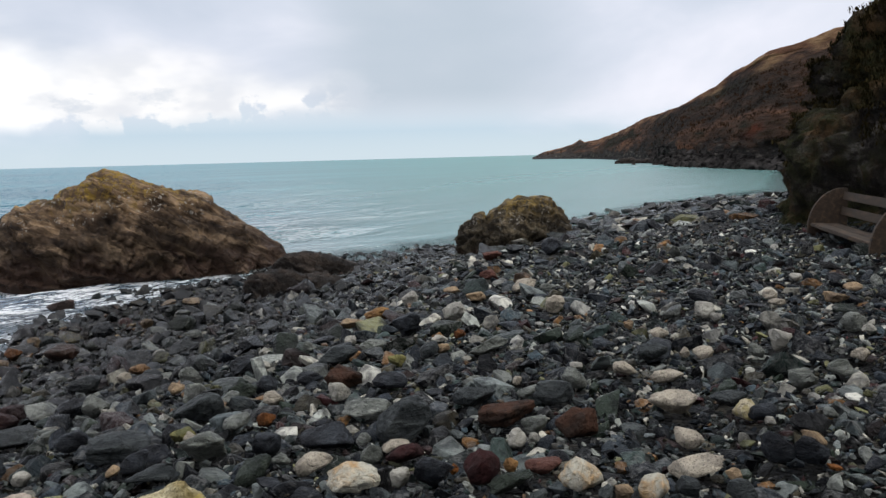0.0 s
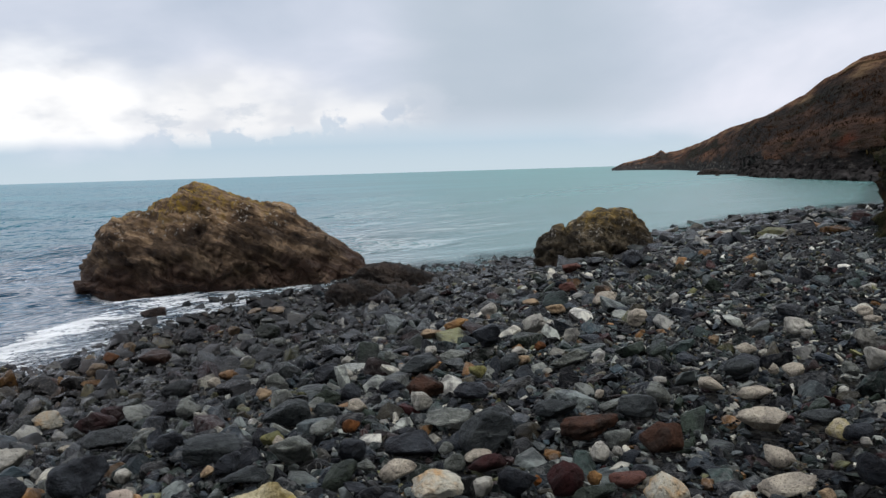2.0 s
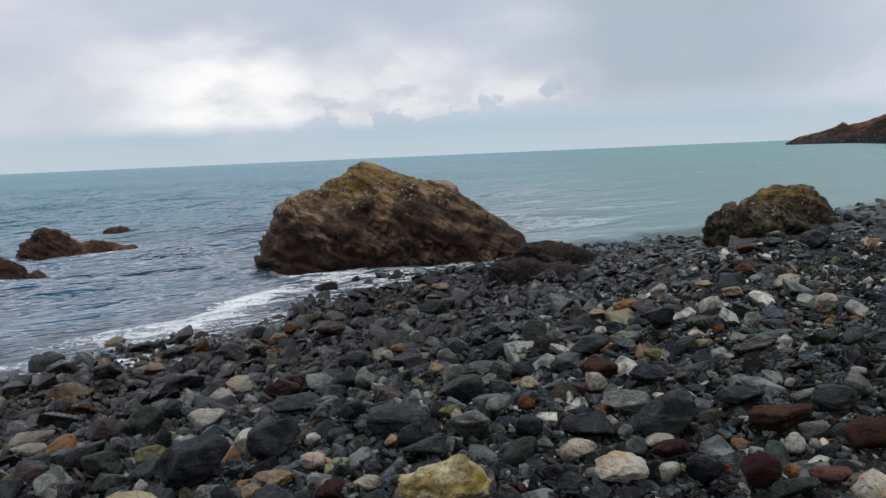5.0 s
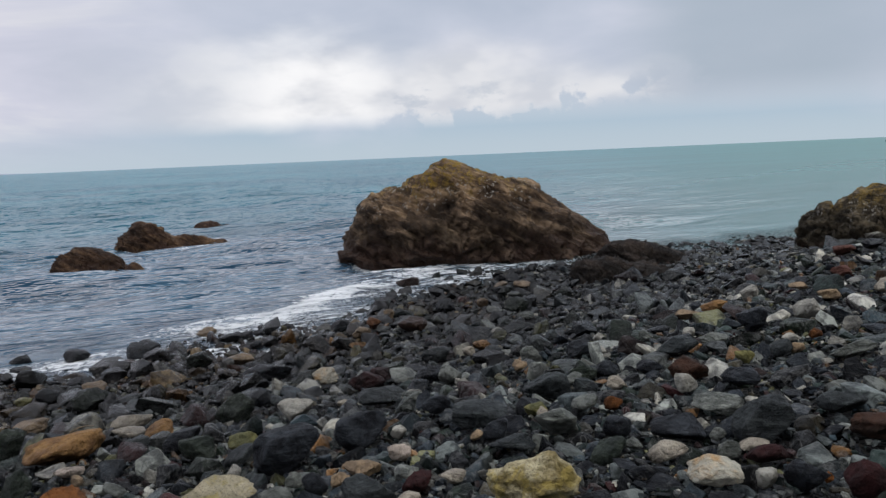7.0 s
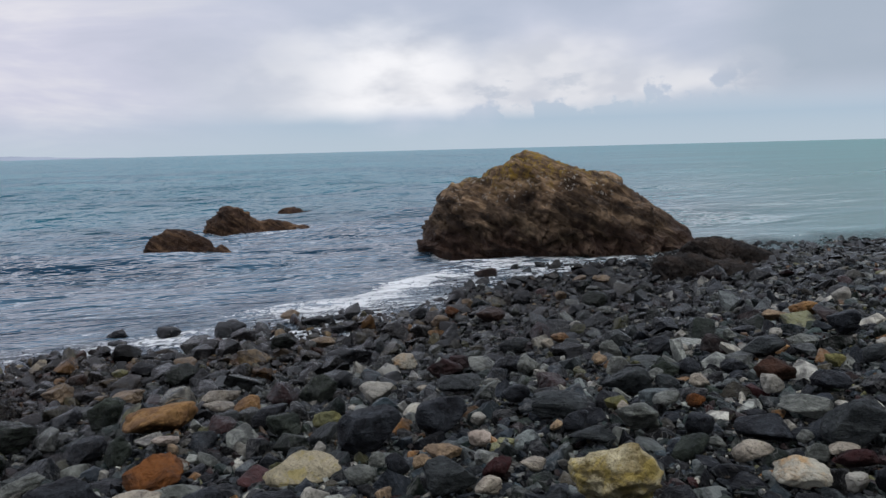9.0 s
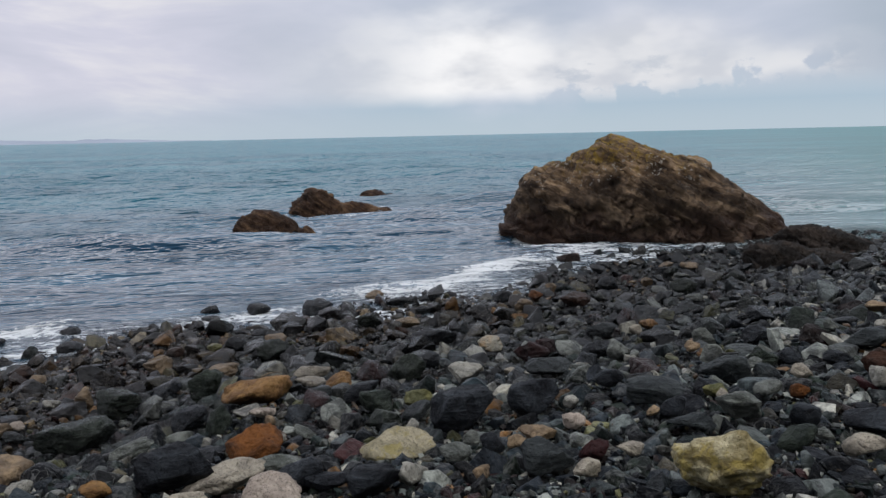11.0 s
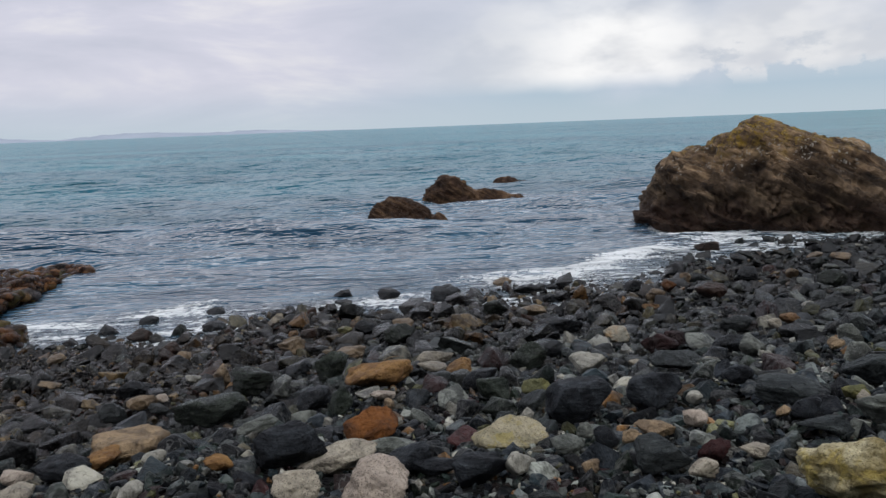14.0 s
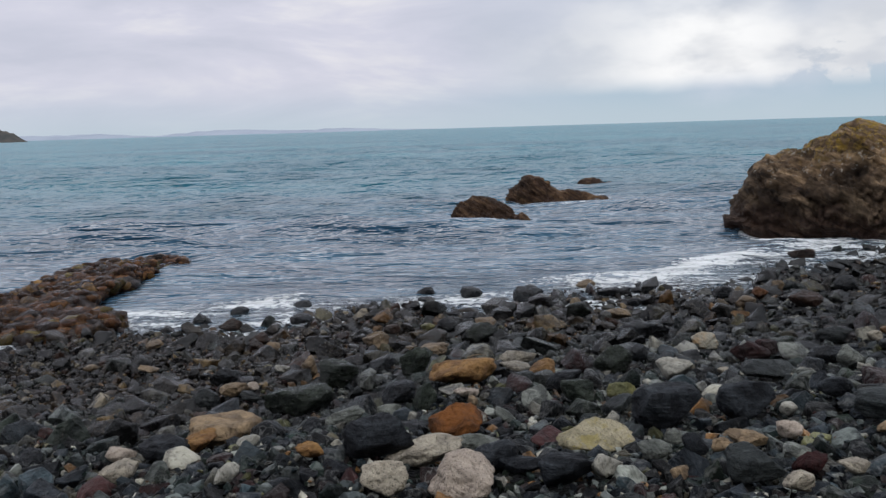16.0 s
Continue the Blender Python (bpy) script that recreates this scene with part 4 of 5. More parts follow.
ANGULAR = {"slate": 70.0, "ash": 60.0, "yellow": 60.0, "green": 45.0, "grey": 48.0, "maroon": 45.0, "brown": 45.0, "white": 40.0}


def stone(kind, x, y, w, d, h, yaw, lean=0.0, lift=0.80):
    """One stone that stands out from the shingle: its kind, place, width, depth, height, and how far it leans sideways."""
    global serial
    serial += 1
    v, f = stone_shape(5 if kind == "yellow" else 4 if w > 0.2 else 3, 300 + serial * 7, ANGULAR.get(kind, 26.0), 8 if kind == "yellow" else 9 if kind in ("slate", "ash") else 11)
    # a lumpier skin, so that no two are alike
    rough = 1.35 if kind == "yellow" else 0.6 if kind in ("slate", "ash") else 1.0
    v = v * (1 + rough * (0.10 * fractal(v, 2.8, 5, serial) + 0.045 * fractal(v, 8.0, 4, serial + 9)))[:, None]
    gz = float(ground_z(np.array([x]), np.array([y]))[0])
    deep = max(-0.05 - gz, 0.0)   # in the water a stone reaches further down
    h += deep
    v = v * [w / 2, d / 2, h / 2]
    v = v @ turned(radians(12 * math.sin(serial * 3.1)), radians(9 * math.sin(serial * 1.7)), 0).T @ turned(0, 0, radians(lean + 5 * math.sin(serial * 2.3))).T
    ob = new("stone", mesh_arrays("stone", v, f, KINDS[kind]))
    ob.matrix_world = pose(x, y, gz + deep * 0.7 + h * (lift - 0.5) + 0.03, 0, 0, yaw)
    tagged(ob, STONE_WORDS[kind], "stone", "stones of the beach")
    occupy(x, y, (w + d) * 0.24)
    a = radians(yaw)
    occupy(x + 0.34 * w * math.sin(a), y - 0.34 * w * math.cos(a), w * 0.15)   # its foot stays clear
    return ob


stone("yellow", -0.98, 2.64, 0.38, 0.28, 0.30, 15, 0)
stone("slate", -9.41, 7.18, 0.31, 0.22, 0.14, 51, 0)
stone("slate", -9.06, 6.85, 0.33, 0.24, 0.11, 52, 0)
stone("slate", -8.78, 7.48, 0.42, 0.31, 0.17, 48, 0)
stone("slate", -8.14, 8.14, 0.43, 0.31, 0.21, 44, 0)
stone("slate", -7.75, 6.25, 0.17, 0.13, 0.08, 50, 0)
stone("slate", -7.42, 6.28, 0.22, 0.16, 0.12, 48, 0)
stone("ash", -7.08, 5.92, 0.21, 0.15, 0.14, 49, 0)
stone("tan", -6.93, 6.08, 0.26, 0.19, 0.11, 47, 0)
stone("tan", -7.41, 5.60, 0.16, 0.12, 0.08, 51, 0)
stone("green", -6.23, 5.37, 0.36, 0.26, 0.22, 47, 0)
stone("slate", -7.18, 5.69, 0.26, 0.18, 0.16, 50, 0)
stone("brown", -7.61, 5.17, 0.24, 0.17, 0.12, 54, 0)
stone("tan", -7.20, 4.68, 0.26, 0.19, 0.17, 55, 0)
stone("tan", -6.06, 4.59, 0.32, 0.23, 0.14, 51, 0)
stone("green", -5.15, 3.62, 0.33, 0.24, 0.31, 53, -25)
stone("ochre", -4.48, 3.50, 0.55, 0.40, 0.23, 49, -14)
stone("pale", -4.96, 4.59, 0.35, 0.25, 0.15, 45, 0)
stone("pale", -4.64, 4.26, 0.25, 0.18, 0.08, 45, 0)
stone("ochre", -4.21, 4.13, 0.24, 0.17, 0.17, 43, -10)
stone("ash", -4.06, 3.74, 0.20, 0.14, 0.11, 45, 0)
stone("slate", -4.42, 2.90, 0.25, 0.18, 0.17, 54, -25)
stone("green", -4.10, 2.88, 0.20, 0.15, 0.16, 52, -50)
stone("pink", -4.05, 3.20, 0.20, 0.15, 0.07, 49, 0)
stone("tan", -3.88, 3.08, 0.09, 0.06, 0.08, 49, 0)
stone("grey", -3.49, 2.98, 0.18, 0.13, 0.06, 46, 30)
stone("rust", -3.38, 2.50, 0.34, 0.25, 0.17, 50, -15)
stone("white", -3.52, 2.80, 0.12, 0.09, 0.07, 48, 0)
stone("slate", -7.23, 8.77, 0.38, 0.27, 0.15, 38, 0)
stone("slate", -6.52, 8.45, 0.20, 0.14, 0.14, 36, 0)
stone("green", -6.34, 7.10, 0.35, 0.25, 0.25, 40, 0)
stone("tan", -6.12, 7.61, 0.48, 0.34, 0.16, 37, 0)
stone("slate", -5.00, 6.56, 0.59, 0.43, 0.20, 35, 0)
stone("ochre", -5.49, 8.66, 0.16, 0.11, 0.13, 31, 0)
stone("ochre", -4.94, 8.34, 0.21, 0.15, 0.13, 29, 0)
stone("tan", -5.23, 8.97, 0.25, 0.18, 0.16, 29, 0)
stone("slate", -5.86, 9.50, 0.30, 0.21, 0.20, 30, 0)
stone("two", -4.17, 6.31, 0.27, 0.20, 0.16, 32, 0)
stone("maroon", -3.48, 5.91, 0.37, 0.27, 0.21, 28, 0)
stone("green", -3.55, 6.55, 0.26, 0.19, 0.16, 27, 0)
stone("ash", -2.90, 5.04, 0.38, 0.27, 0.14, 27, 0)
stone("white", -3.39, 4.60, 0.27, 0.19, 0.19, 34, 0)
stone("green", -4.03, 4.75, 0.34, 0.24, 0.28, 38, -10)
stone("grey", -4.66, 4.94, 0.23, 0.16, 0.11, 41, 0)
stone("slate", -3.74, 3.79, 0.32, 0.23, 0.18, 42, -25)
stone("green", -3.43, 3.59, 0.24, 0.17, 0.18, 41, 10)
stone("olive", -3.20, 3.77, 0.21, 0.15, 0.14, 37, -15)
stone("ash", -3.03, 3.47, 0.24, 0.17, 0.08, 38, -32)
stone("slate", -2.63, 3.39, 0.38, 0.27, 0.31, 34, -10)
stone("slate", -2.37, 3.76, 0.31, 0.22, 0.26, 29, 0)
stone("pale", -3.26, 5.09, 0.12, 0.08, 0.06, 30, 0)
stone("white", -2.87, 3.22, 0.09, 0.07, 0.08, 38, 0)
stone("lich", -2.63, 2.78, 0.38, 0.27, 0.13, 40, 0)
stone("pale", -2.84, 3.07, 0.09, 0.06, 0.08, 39, 0)
stone("grey", -2.31, 2.98, 0.10, 0.07, 0.10, 34, -20)
stone("slate", -2.15, 2.91, 0.13, 0.10, 0.11, 32, 0)
stone("tan", -2.06, 2.98, 0.10, 0.08, 0.08, 31, 0)
stone("tan", -2.03, 3.17, 0.22, 0.16, 0.08, 29, 0)
stone("ash", -1.76, 2.68, 0.27, 0.19, 0.17, 29, 12)
stone("grey", -2.23, 2.69, 0.19, 0.14, 0.07, 36, -15)
stone("white", -3.21, 8.63, 0.16, 0.11, 0.10, 19, -20)
stone("ochre", -2.97, 7.49, 0.21, 0.15, 0.12, 20, 0)
stone("pale", -3.00, 7.18, 0.15, 0.11, 0.12, 21, 0)
stone("grey", -2.09, 6.27, 0.21, 0.15, 0.19, 16, 20)
stone("tan", -2.04, 5.78, 0.14, 0.10, 0.11, 17, -10)
stone("slate", -1.75, 6.59, 0.30, 0.22, 0.17, 13, -25)
stone("white", -1.70, 7.28, 0.13, 0.09, 0.10, 11, 0)
stone("white", -1.56, 6.59, 0.11, 0.08, 0.08, 11, 20)
stone("grey", -1.44, 5.08, 0.15, 0.11, 0.08, 13, -30)
stone("ash", -1.49, 4.60, 0.31, 0.23, 0.19, 15, 0)
stone("grey", -1.20, 3.75, 0.25, 0.18, 0.18, 14, 12)
stone("grey", -1.15, 4.21, 0.18, 0.13, 0.09, 12, -25)
stone("pale", -1.33, 3.94, 0.08, 0.06, 0.07, 15, 10)
stone("rust", -1.01, 4.24, 0.12, 0.09, 0.11, 10, -20)
stone("ash", -1.70, 3.91, 0.33, 0.24, 0.13, 20, 0)
stone("grey", -2.63, 4.99, 0.14, 0.10, 0.09, 25, 20)
stone("grey", -2.09, 4.48, 0.11, 0.08, 0.06, 22, 0)
stone("white", -2.16, 3.80, 0.11, 0.08, 0.09, 26, 15)
stone("pink", -1.94, 3.38, 0.13, 0.09, 0.09, 26, 0)
stone("tan", -1.59, 3.58, 0.07, 0.05, 0.06, 20, 0)
stone("ash", -1.36, 3.46, 0.24, 0.17, 0.08, 18, 0)
stone("pale", -1.50, 3.05, 0.14, 0.10, 0.06, 22, 10)
stone("maroon", -1.64, 2.97, 0.17, 0.12, 0.08, 25, -20)
stone("pale", -1.54, 2.64, 0.12, 0.09, 0.09, 25, 0)
stone("tan", -4.44, 1.58, 0.54, 0.39, 0.18, 68, -5)
stone("ochre", -4.24, 1.41, 0.23, 0.17, 0.09, 69, -20)
stone("white", -3.75, 1.46, 0.12, 0.09, 0.07, 66, 10)
stone("ochre", -3.24, 1.51, 0.14, 0.10, 0.07, 61, 10)
stone("pink", -4.45, 1.05, 0.18, 0.13, 0.09, 74, 20)
stone("pale", -4.04, 0.94, 0.22, 0.16, 0.09, 74, 0)
stone("slate", -4.32, 1.24, 0.28, 0.20, 0.14, 71, 0)
stone("tan", -5.92, 2.38, 0.25, 0.18, 0.13, 66, 0)
stone("pink", -5.92, 2.55, 0.12, 0.09, 0.07, 65, 10)
stone("ash", -5.69, 2.43, 0.21, 0.15, 0.07, 65, 20)
stone("slate", -6.45, 2.56, 0.28, 0.20, 0.21, 66, 0)
stone("green", -5.07, 2.48, 0.51, 0.37, 0.24, 61, 0)
stone("tan", -7.76, 2.35, 0.23, 0.16, 0.08, 72, 10)
stone("tan", -8.40, 2.02, 0.18, 0.13, 0.07, 75, 10)
stone("white", -6.28, 3.02, 0.14, 0.10, 0.08, 62, 0)
stone("tan", -6.05, 3.16, 0.16, 0.12, 0.17, 60, -30)
stone("green", -5.64, 3.17, 0.40, 0.29, 0.25, 58, 0)
stone("brown", -8.01, 3.70, 0.27, 0.19, 0.19, 64, 15)
stone("tan", -7.56, 3.60, 0.16, 0.11, 0.12, 63, 0)
stone("tan", -8.83, 2.83, 0.22, 0.16, 0.09, 71, -10)
stone("slate", -10.23, 3.95, 0.31, 0.22, 0.18, 68, 0)
stone("slate", -10.34, 4.57, 0.29, 0.21, 0.13, 65, 0)
stone("brown", -9.58, 4.10, 0.35, 0.25, 0.19, 66, 0)
stone("slate", -9.07, 4.77, 0.38, 0.27, 0.15, 61, 0)
stone("slate", -10.05, 5.42, 0.33, 0.24, 0.12, 60, 0)
stone("grey", -4.01, 2.20, 0.25, 0.18, 0.10, 58, -15)
stone("slate", -3.11, 1.79, 0.36, 0.26, 0.25, 56, 0)
stone("white", -3.26, 1.12, 0.13, 0.09, 0.08, 67, -20)
stone("ash", -5.80, 2.12, 0.21, 0.15, 0.17, 68, 25)
stone("slate", -7.96, 7.89, 0.47, 0.34, 0.32, 44, 0)
stone("tan", -7.94, 9.13, 0.30, 0.22, 0.16, 40, 0)
stone("tan", -7.01, 4.53, 0.32, 0.23, 0.20, 55, -15)
stone("olive", -7.30, 5.48, 0.18, 0.13, 0.11, 52, 10)
stone("pale", -2.94, 1.94, 0.38, 0.28, 0.14, 52, -12)
stone("pink", -2.53, 1.83, 0.31, 0.23, 0.18, 49, 0)
stone("slate", -2.25, 2.14, 0.24, 0.17, 0.16, 41, -15)
stone("slate", -2.53, 2.14, 0.24, 0.17, 0.08, 45, -15)
stone("white", -2.16, 2.26, 0.16, 0.11, 0.11, 39, 10)
stone("pale", -2.77, 1.58, 0.23, 0.17, 0.13, 56, 0)
stone("grey", -3.09, 2.40, 0.23, 0.17, 0.08, 48, 0)
stone("slate", -2.68, 2.13, 0.23, 0.17, 0.14, 47, -15)
stone("tan", -1.90, 2.40, 0.08, 0.06, 0.06, 33, -30)
stone("slate", -6.94, 9.07, 0.19, 0.14, 0.10, 36, 0)
stone("red", -6.91, 13.95, 0.53, 0.38, 0.17, 26, 0)
stone("tan", -4.11, 12.75, 0.36, 0.26, 0.15, 18, 0)
stone("tan", -4.63, 13.06, 0.27, 0.19, 0.10, 20, 0)
stone("tan", -4.37, 11.34, 0.20, 0.14, 0.17, 21, 0)
stone("green", -3.40, 10.08, 0.38, 0.28, 0.25, 19, 0)
stone("slate", -4.86, 11.05, 0.34, 0.24, 0.23, 24, 0)
stone("grey", -3.11, 9.56, 0.25, 0.18, 0.11, 18, 0)
stone("tan", -5.36, 10.11, 0.19, 0.14, 0.17, 28, 0)
stone("rust", -5.23, 9.35, 0.21, 0.15, 0.19, 29, 0)
stone("brown", -4.57, 9.11, 0.46, 0.33, 0.21, 27, 0)
stone("ash", -3.01, 8.82, 0.38, 0.27, 0.14, 19, -15)
stone("grey", -4.43, 9.65, 0.16, 0.12, 0.14, 25, 0)
stone("ash", -2.79, 7.25, 0.23, 0.16, 0.10, 21, 0)
stone("green", -1.44, 5.35, 0.22, 0.16, 0.12, 15, -25)
stone("slate", -1.31, 5.53, 0.20, 0.15, 0.13, 13, -15)
stone("pale", -1.08, 4.82, 0.15, 0.11, 0.10, 13, 0)
stone("ash", -3.28, 6.97, 0.32, 0.23, 0.17, 25, 0)
stone("slate", -2.83, 5.77, 0.28, 0.20, 0.17, 26, -35)
stone("grey", -2.55, 5.54, 0.21, 0.15, 0.18, 25, 0)
stone("white", -2.41, 5.37, 0.06, 0.04, 0.06, 24, 0)
stone("maroon", -3.50, 6.16, 0.21, 0.15, 0.21, 30, 0)
stone("grey", -2.51, 4.80, 0.18, 0.13, 0.12, 28, -15)
stone("slate", -2.08, 4.18, 0.20, 0.15, 0.12, 27, -15)
stone("olive", -1.40, 4.01, 0.13, 0.09, 0.08, 19, -15)
stone("slate", -0.91, 3.80, 0.15, 0.11, 0.15, 13, -20)
stone("green", -0.87, 3.35, 0.20, 0.15, 0.09, 15, -25)
stone("grey", -0.80, 3.60, 0.11, 0.08, 0.06, 13, 0)
stone("slate", -1.49, 3.63, 0.16, 0.12, 0.10, 22, -15)
stone("grey", -1.75, 10.15, 0.32, 0.23, 0.15, 10, 0)
stone("white", -0.40, 9.13, 0.20, 0.14, 0.16, 3, -20)
stone("ochre", -0.70, 8.17, 0.30, 0.21, 0.14, 5, 0)
stone("tan", -0.96, 8.01, 0.31, 0.22, 0.10, 7, 0)
stone("white", 0.11, 7.02, 0.26, 0.18, 0.23, -1, 0)
stone("tan", 0.10, 9.39, 0.22, 0.16, 0.08, -1, 0)
stone("tan", 0.35, 8.33, 0.24, 0.17, 0.11, -2, 0)
stone("pale", 0.89, 8.59, 0.30, 0.21, 0.14, -6, 0)
stone("grey", 1.11, 8.28, 0.19, 0.14, 0.10, -8, 0)
stone("pale", 0.97, 6.94, 0.21, 0.15, 0.18, -8, 0)
stone("red", 0.75, 12.40, 0.34, 0.24, 0.15, -3, 0)
stone("red", 0.60, 10.10, 0.27, 0.20, 0.14, -3, 0)
stone("slate", -0.33, 6.57, 0.28, 0.21, 0.23, 3, -20)
stone("rust", 0.12, 6.03, 0.11, 0.08, 0.08, -1, 0)
stone("white", -0.05, 6.02, 0.14, 0.10, 0.06, 0, 0)
stone("tan", -0.02, 5.64, 0.11, 0.08, 0.07, 0, -15)
stone("ash", -0.12, 5.61, 0.16, 0.12, 0.12, 1, -15)
stone("grey", 0.30, 5.44, 0.30, 0.21, 0.10, -3, -28)
stone("white", -0.84, 6.76, 0.13, 0.09, 0.11, 7, 0)
stone("grey", -0.60, 6.33, 0.22, 0.16, 0.10, 5, -15)
stone("grey", -1.22, 6.86, 0.16, 0.12, 0.12, 10, 0)
stone("ash", -0.88, 6.14, 0.36, 0.26, 0.17, 8, 0)
stone("olive", -0.35, 5.52, 0.14, 0.10, 0.11, 4, 15)
stone("white", 0.14, 5.22, 0.07, 0.05, 0.04, -2, 0)
stone("brown", -0.68, 5.01, 0.27, 0.20, 0.18, 8, 0)
stone("slate", -1.00, 5.58, 0.22, 0.16, 0.11, 10, 0)
stone("slate", -0.36, 4.74, 0.26, 0.19, 0.11, 4, 0)
stone("ash", 0.14, 4.17, 0.24, 0.18, 0.11, -2, -5)
stone("white", -0.66, 4.66, 0.14, 0.10, 0.14, 8, -20)
stone("pale", 0.41, 4.39, 0.08, 0.06, 0.05, -5, -20)
stone("grey", 0.69, 4.20, 0.16, 0.11, 0.12, -9, 25)
stone("white", 0.77, 4.56, 0.08, 0.06, 0.05, -10, 0)
stone("grey", 0.43, 4.16, 0.17, 0.12, 0.06, -6, -15)
stone("ash", 0.57, 4.03, 0.24, 0.17, 0.11, -8, 0)
stone("grey", -0.45, 4.28, 0.27, 0.19, 0.11, 6, 0)
stone("ash", -0.22, 3.84, 0.30, 0.22, 0.22, 3, -28)
stone("brown", 0.29, 3.84, 0.29, 0.21, 0.13, -4, -12)
stone("brown", 0.58, 3.41, 0.20, 0.14, 0.16, -10, 0)
stone("grey", 0.41, 3.64, 0.14, 0.10, 0.09, -6, -30)
stone("white", 0.31, 3.45, 0.09, 0.06, 0.10, -5, 0)
stone("white", 0.39, 3.45, 0.05, 0.03, 0.05, -6, 0)
stone("slate", -0.60, 3.88, 0.32, 0.23, 0.11, 9, -8)
stone("grey", -0.42, 3.78, 0.08, 0.05, 0.08, 6, 0)
stone("grey", -0.35, 3.49, 0.11, 0.08, 0.09, 6, -35)
stone("pale", -0.25, 3.66, 0.15, 0.11, 0.05, 4, -10)
stone("maroon", -0.20, 3.48, 0.19, 0.14, 0.09, 3, -10)
stone("pale", -0.62, 3.42, 0.20, 0.14, 0.10, 10, -10)
stone("two", -0.39, 3.05, 0.23, 0.17, 0.12, 7, 0)
stone("white", -0.20, 3.04, 0.09, 0.06, 0.10, 4, 0)
stone("slate", -0.06, 3.00, 0.16, 0.11, 0.13, 1, 0)
stone("rust", 0.02, 3.10, 0.04, 0.03, 0.05, -0, 0)
stone("maroon", 0.12, 2.88, 0.16, 0.11, 0.16, -2, 0)
stone("ochre", 0.25, 2.99, 0.07, 0.05, 0.06, -5, 0)
stone("red", 0.36, 2.95, 0.16, 0.12, 0.06, -7, -12)
stone("green", 0.22, 2.78, 0.20, 0.14, 0.07, -5, -20)
stone("two", 0.48, 2.76, 0.17, 0.12, 0.12, -10, 20)
stone("pale", 1.00, 4.38, 0.16, 0.12, 0.10, -13, 0)
stone("pale", 1.19, 4.14, 0.19, 0.14, 0.08, -16, -10)
stone("pale", 1.07, 3.58, 0.24, 0.17, 0.13, -17, -10)
stone("pale", 0.99, 3.16, 0.14, 0.10, 0.08, -17, 10)
stone("pale", 0.92, 2.85, 0.22, 0.16, 0.07, -18, -25)
stone("tan", 0.61, 2.64, 0.07, 0.05, 0.07, -13, 0)
stone("two", 0.73, 2.65, 0.13, 0.09, 0.10, -15, 0)
stone("tan", 1.04, 2.76, 0.07, 0.05, 0.05, -21, 10)
stone("ash", 1.01, 2.59, 0.11, 0.08, 0.08, -21, 0)
stone("lich", 1.34, 3.45, 0.11, 0.08, 0.10, -21, 15)
stone("slate", 1.26, 2.92, 0.13, 0.09, 0.14, -23, -30)
stone("slate", 1.37, 2.88, 0.14, 0.10, 0.13, -26, 0)
stone("tan", 1.46, 3.04, 0.12, 0.09, 0.06, -26, 20)
stone("rust", 1.42, 2.78, 0.06, 0.05, 0.02, -27, 0)
stone("white", 2.05, 4.74, 0.15, 0.11, 0.15, -23, 0)
stone("white", 1.95, 5.85, 0.17, 0.12, 0.14, -18, -15)
stone("white", 1.95, 5.56, 0.09, 0.07, 0.08, -19, 0)
stone("pale", 1.46, 5.29, 0.13, 0.09, 0.09, -15, -15)
stone("tan", 1.36, 5.72, 0.07, 0.05, 0.08, -13, 0)
stone("ash", 1.24, 4.63, 0.20, 0.15, 0.12, -15, 0)
stone("pale", 1.53, 4.59, 0.13, 0.09, 0.10, -18, 0)
stone("pale", 1.45, 4.67, 0.07, 0.05, 0.07, -17, 0)
stone("grey", 1.86, 4.62, 0.10, 0.07, 0.09, -22, 0)
stone("grey", 1.81, 3.90, 0.15, 0.11, 0.13, -25, 0)
stone("grey", 2.16, 4.19, 0.15, 0.11, 0.11, -27, 15)
stone("pale", 2.38, 4.41, 0.12, 0.09, 0.09, -28, -15)
stone("grey", 2.64, 4.97, 0.18, 0.13, 0.14, -28, 0)
stone("tan", 3.03, 6.01, 0.20, 0.14, 0.10, -27, 0)
stone("tan", 3.35, 6.37, 0.15, 0.11, 0.08, -28, 0)
stone("pale", 2.65, 6.30, 0.14, 0.10, 0.09, -23, 0)
stone("pale", 2.59, 6.02, 0.16, 0.12, 0.07, -23, 0)
stone("white", 3.21, 7.10, 0.12, 0.09, 0.08, -24, 0)
stone("ash", 1.34, 3.63, 0.18, 0.13, 0.08, -20, -10)
stone("slate", 1.40, 3.39, 0.13, 0.10, 0.09, -22, -20)
stone("grey", 1.65, 3.30, 0.08, 0.06, 0.05, -27, 0)
stone("white", 2.66, 4.84, 0.10, 0.07, 0.07, -29, 0)
stone("white", 1.40, 3.31, 0.05, 0.03, 0.05, -23, 0)
stone("ash", 0.83, 2.62, 0.10, 0.07, 0.09, -18, 0)
stone("slate", 1.60, 11.62, 0.32, 0.22, 0.28, -16)
stone("brown", -6.78, 13.68, 0.50, 0.35, 0.25, 17)

for bx, by, br in ((-6.95, 18.2, 2.0), (1.8, 19.2, 1.1), (-2.55, 16.0, 0.75), (-2.75, 13.4, 0.5), (-2.2, 13.6, 0.5), (-5.4, 18.6, 1.2), (-8.4, 17.4, 1.2)):
    for ring in np.arange(0.0, br, 0.3):
        for a in np.arange(0, 6.283, 0.3 / max(ring, 0.3)):
            occupy(bx + ring * math.cos(a), by + ring * math.sin(a), 0.2)


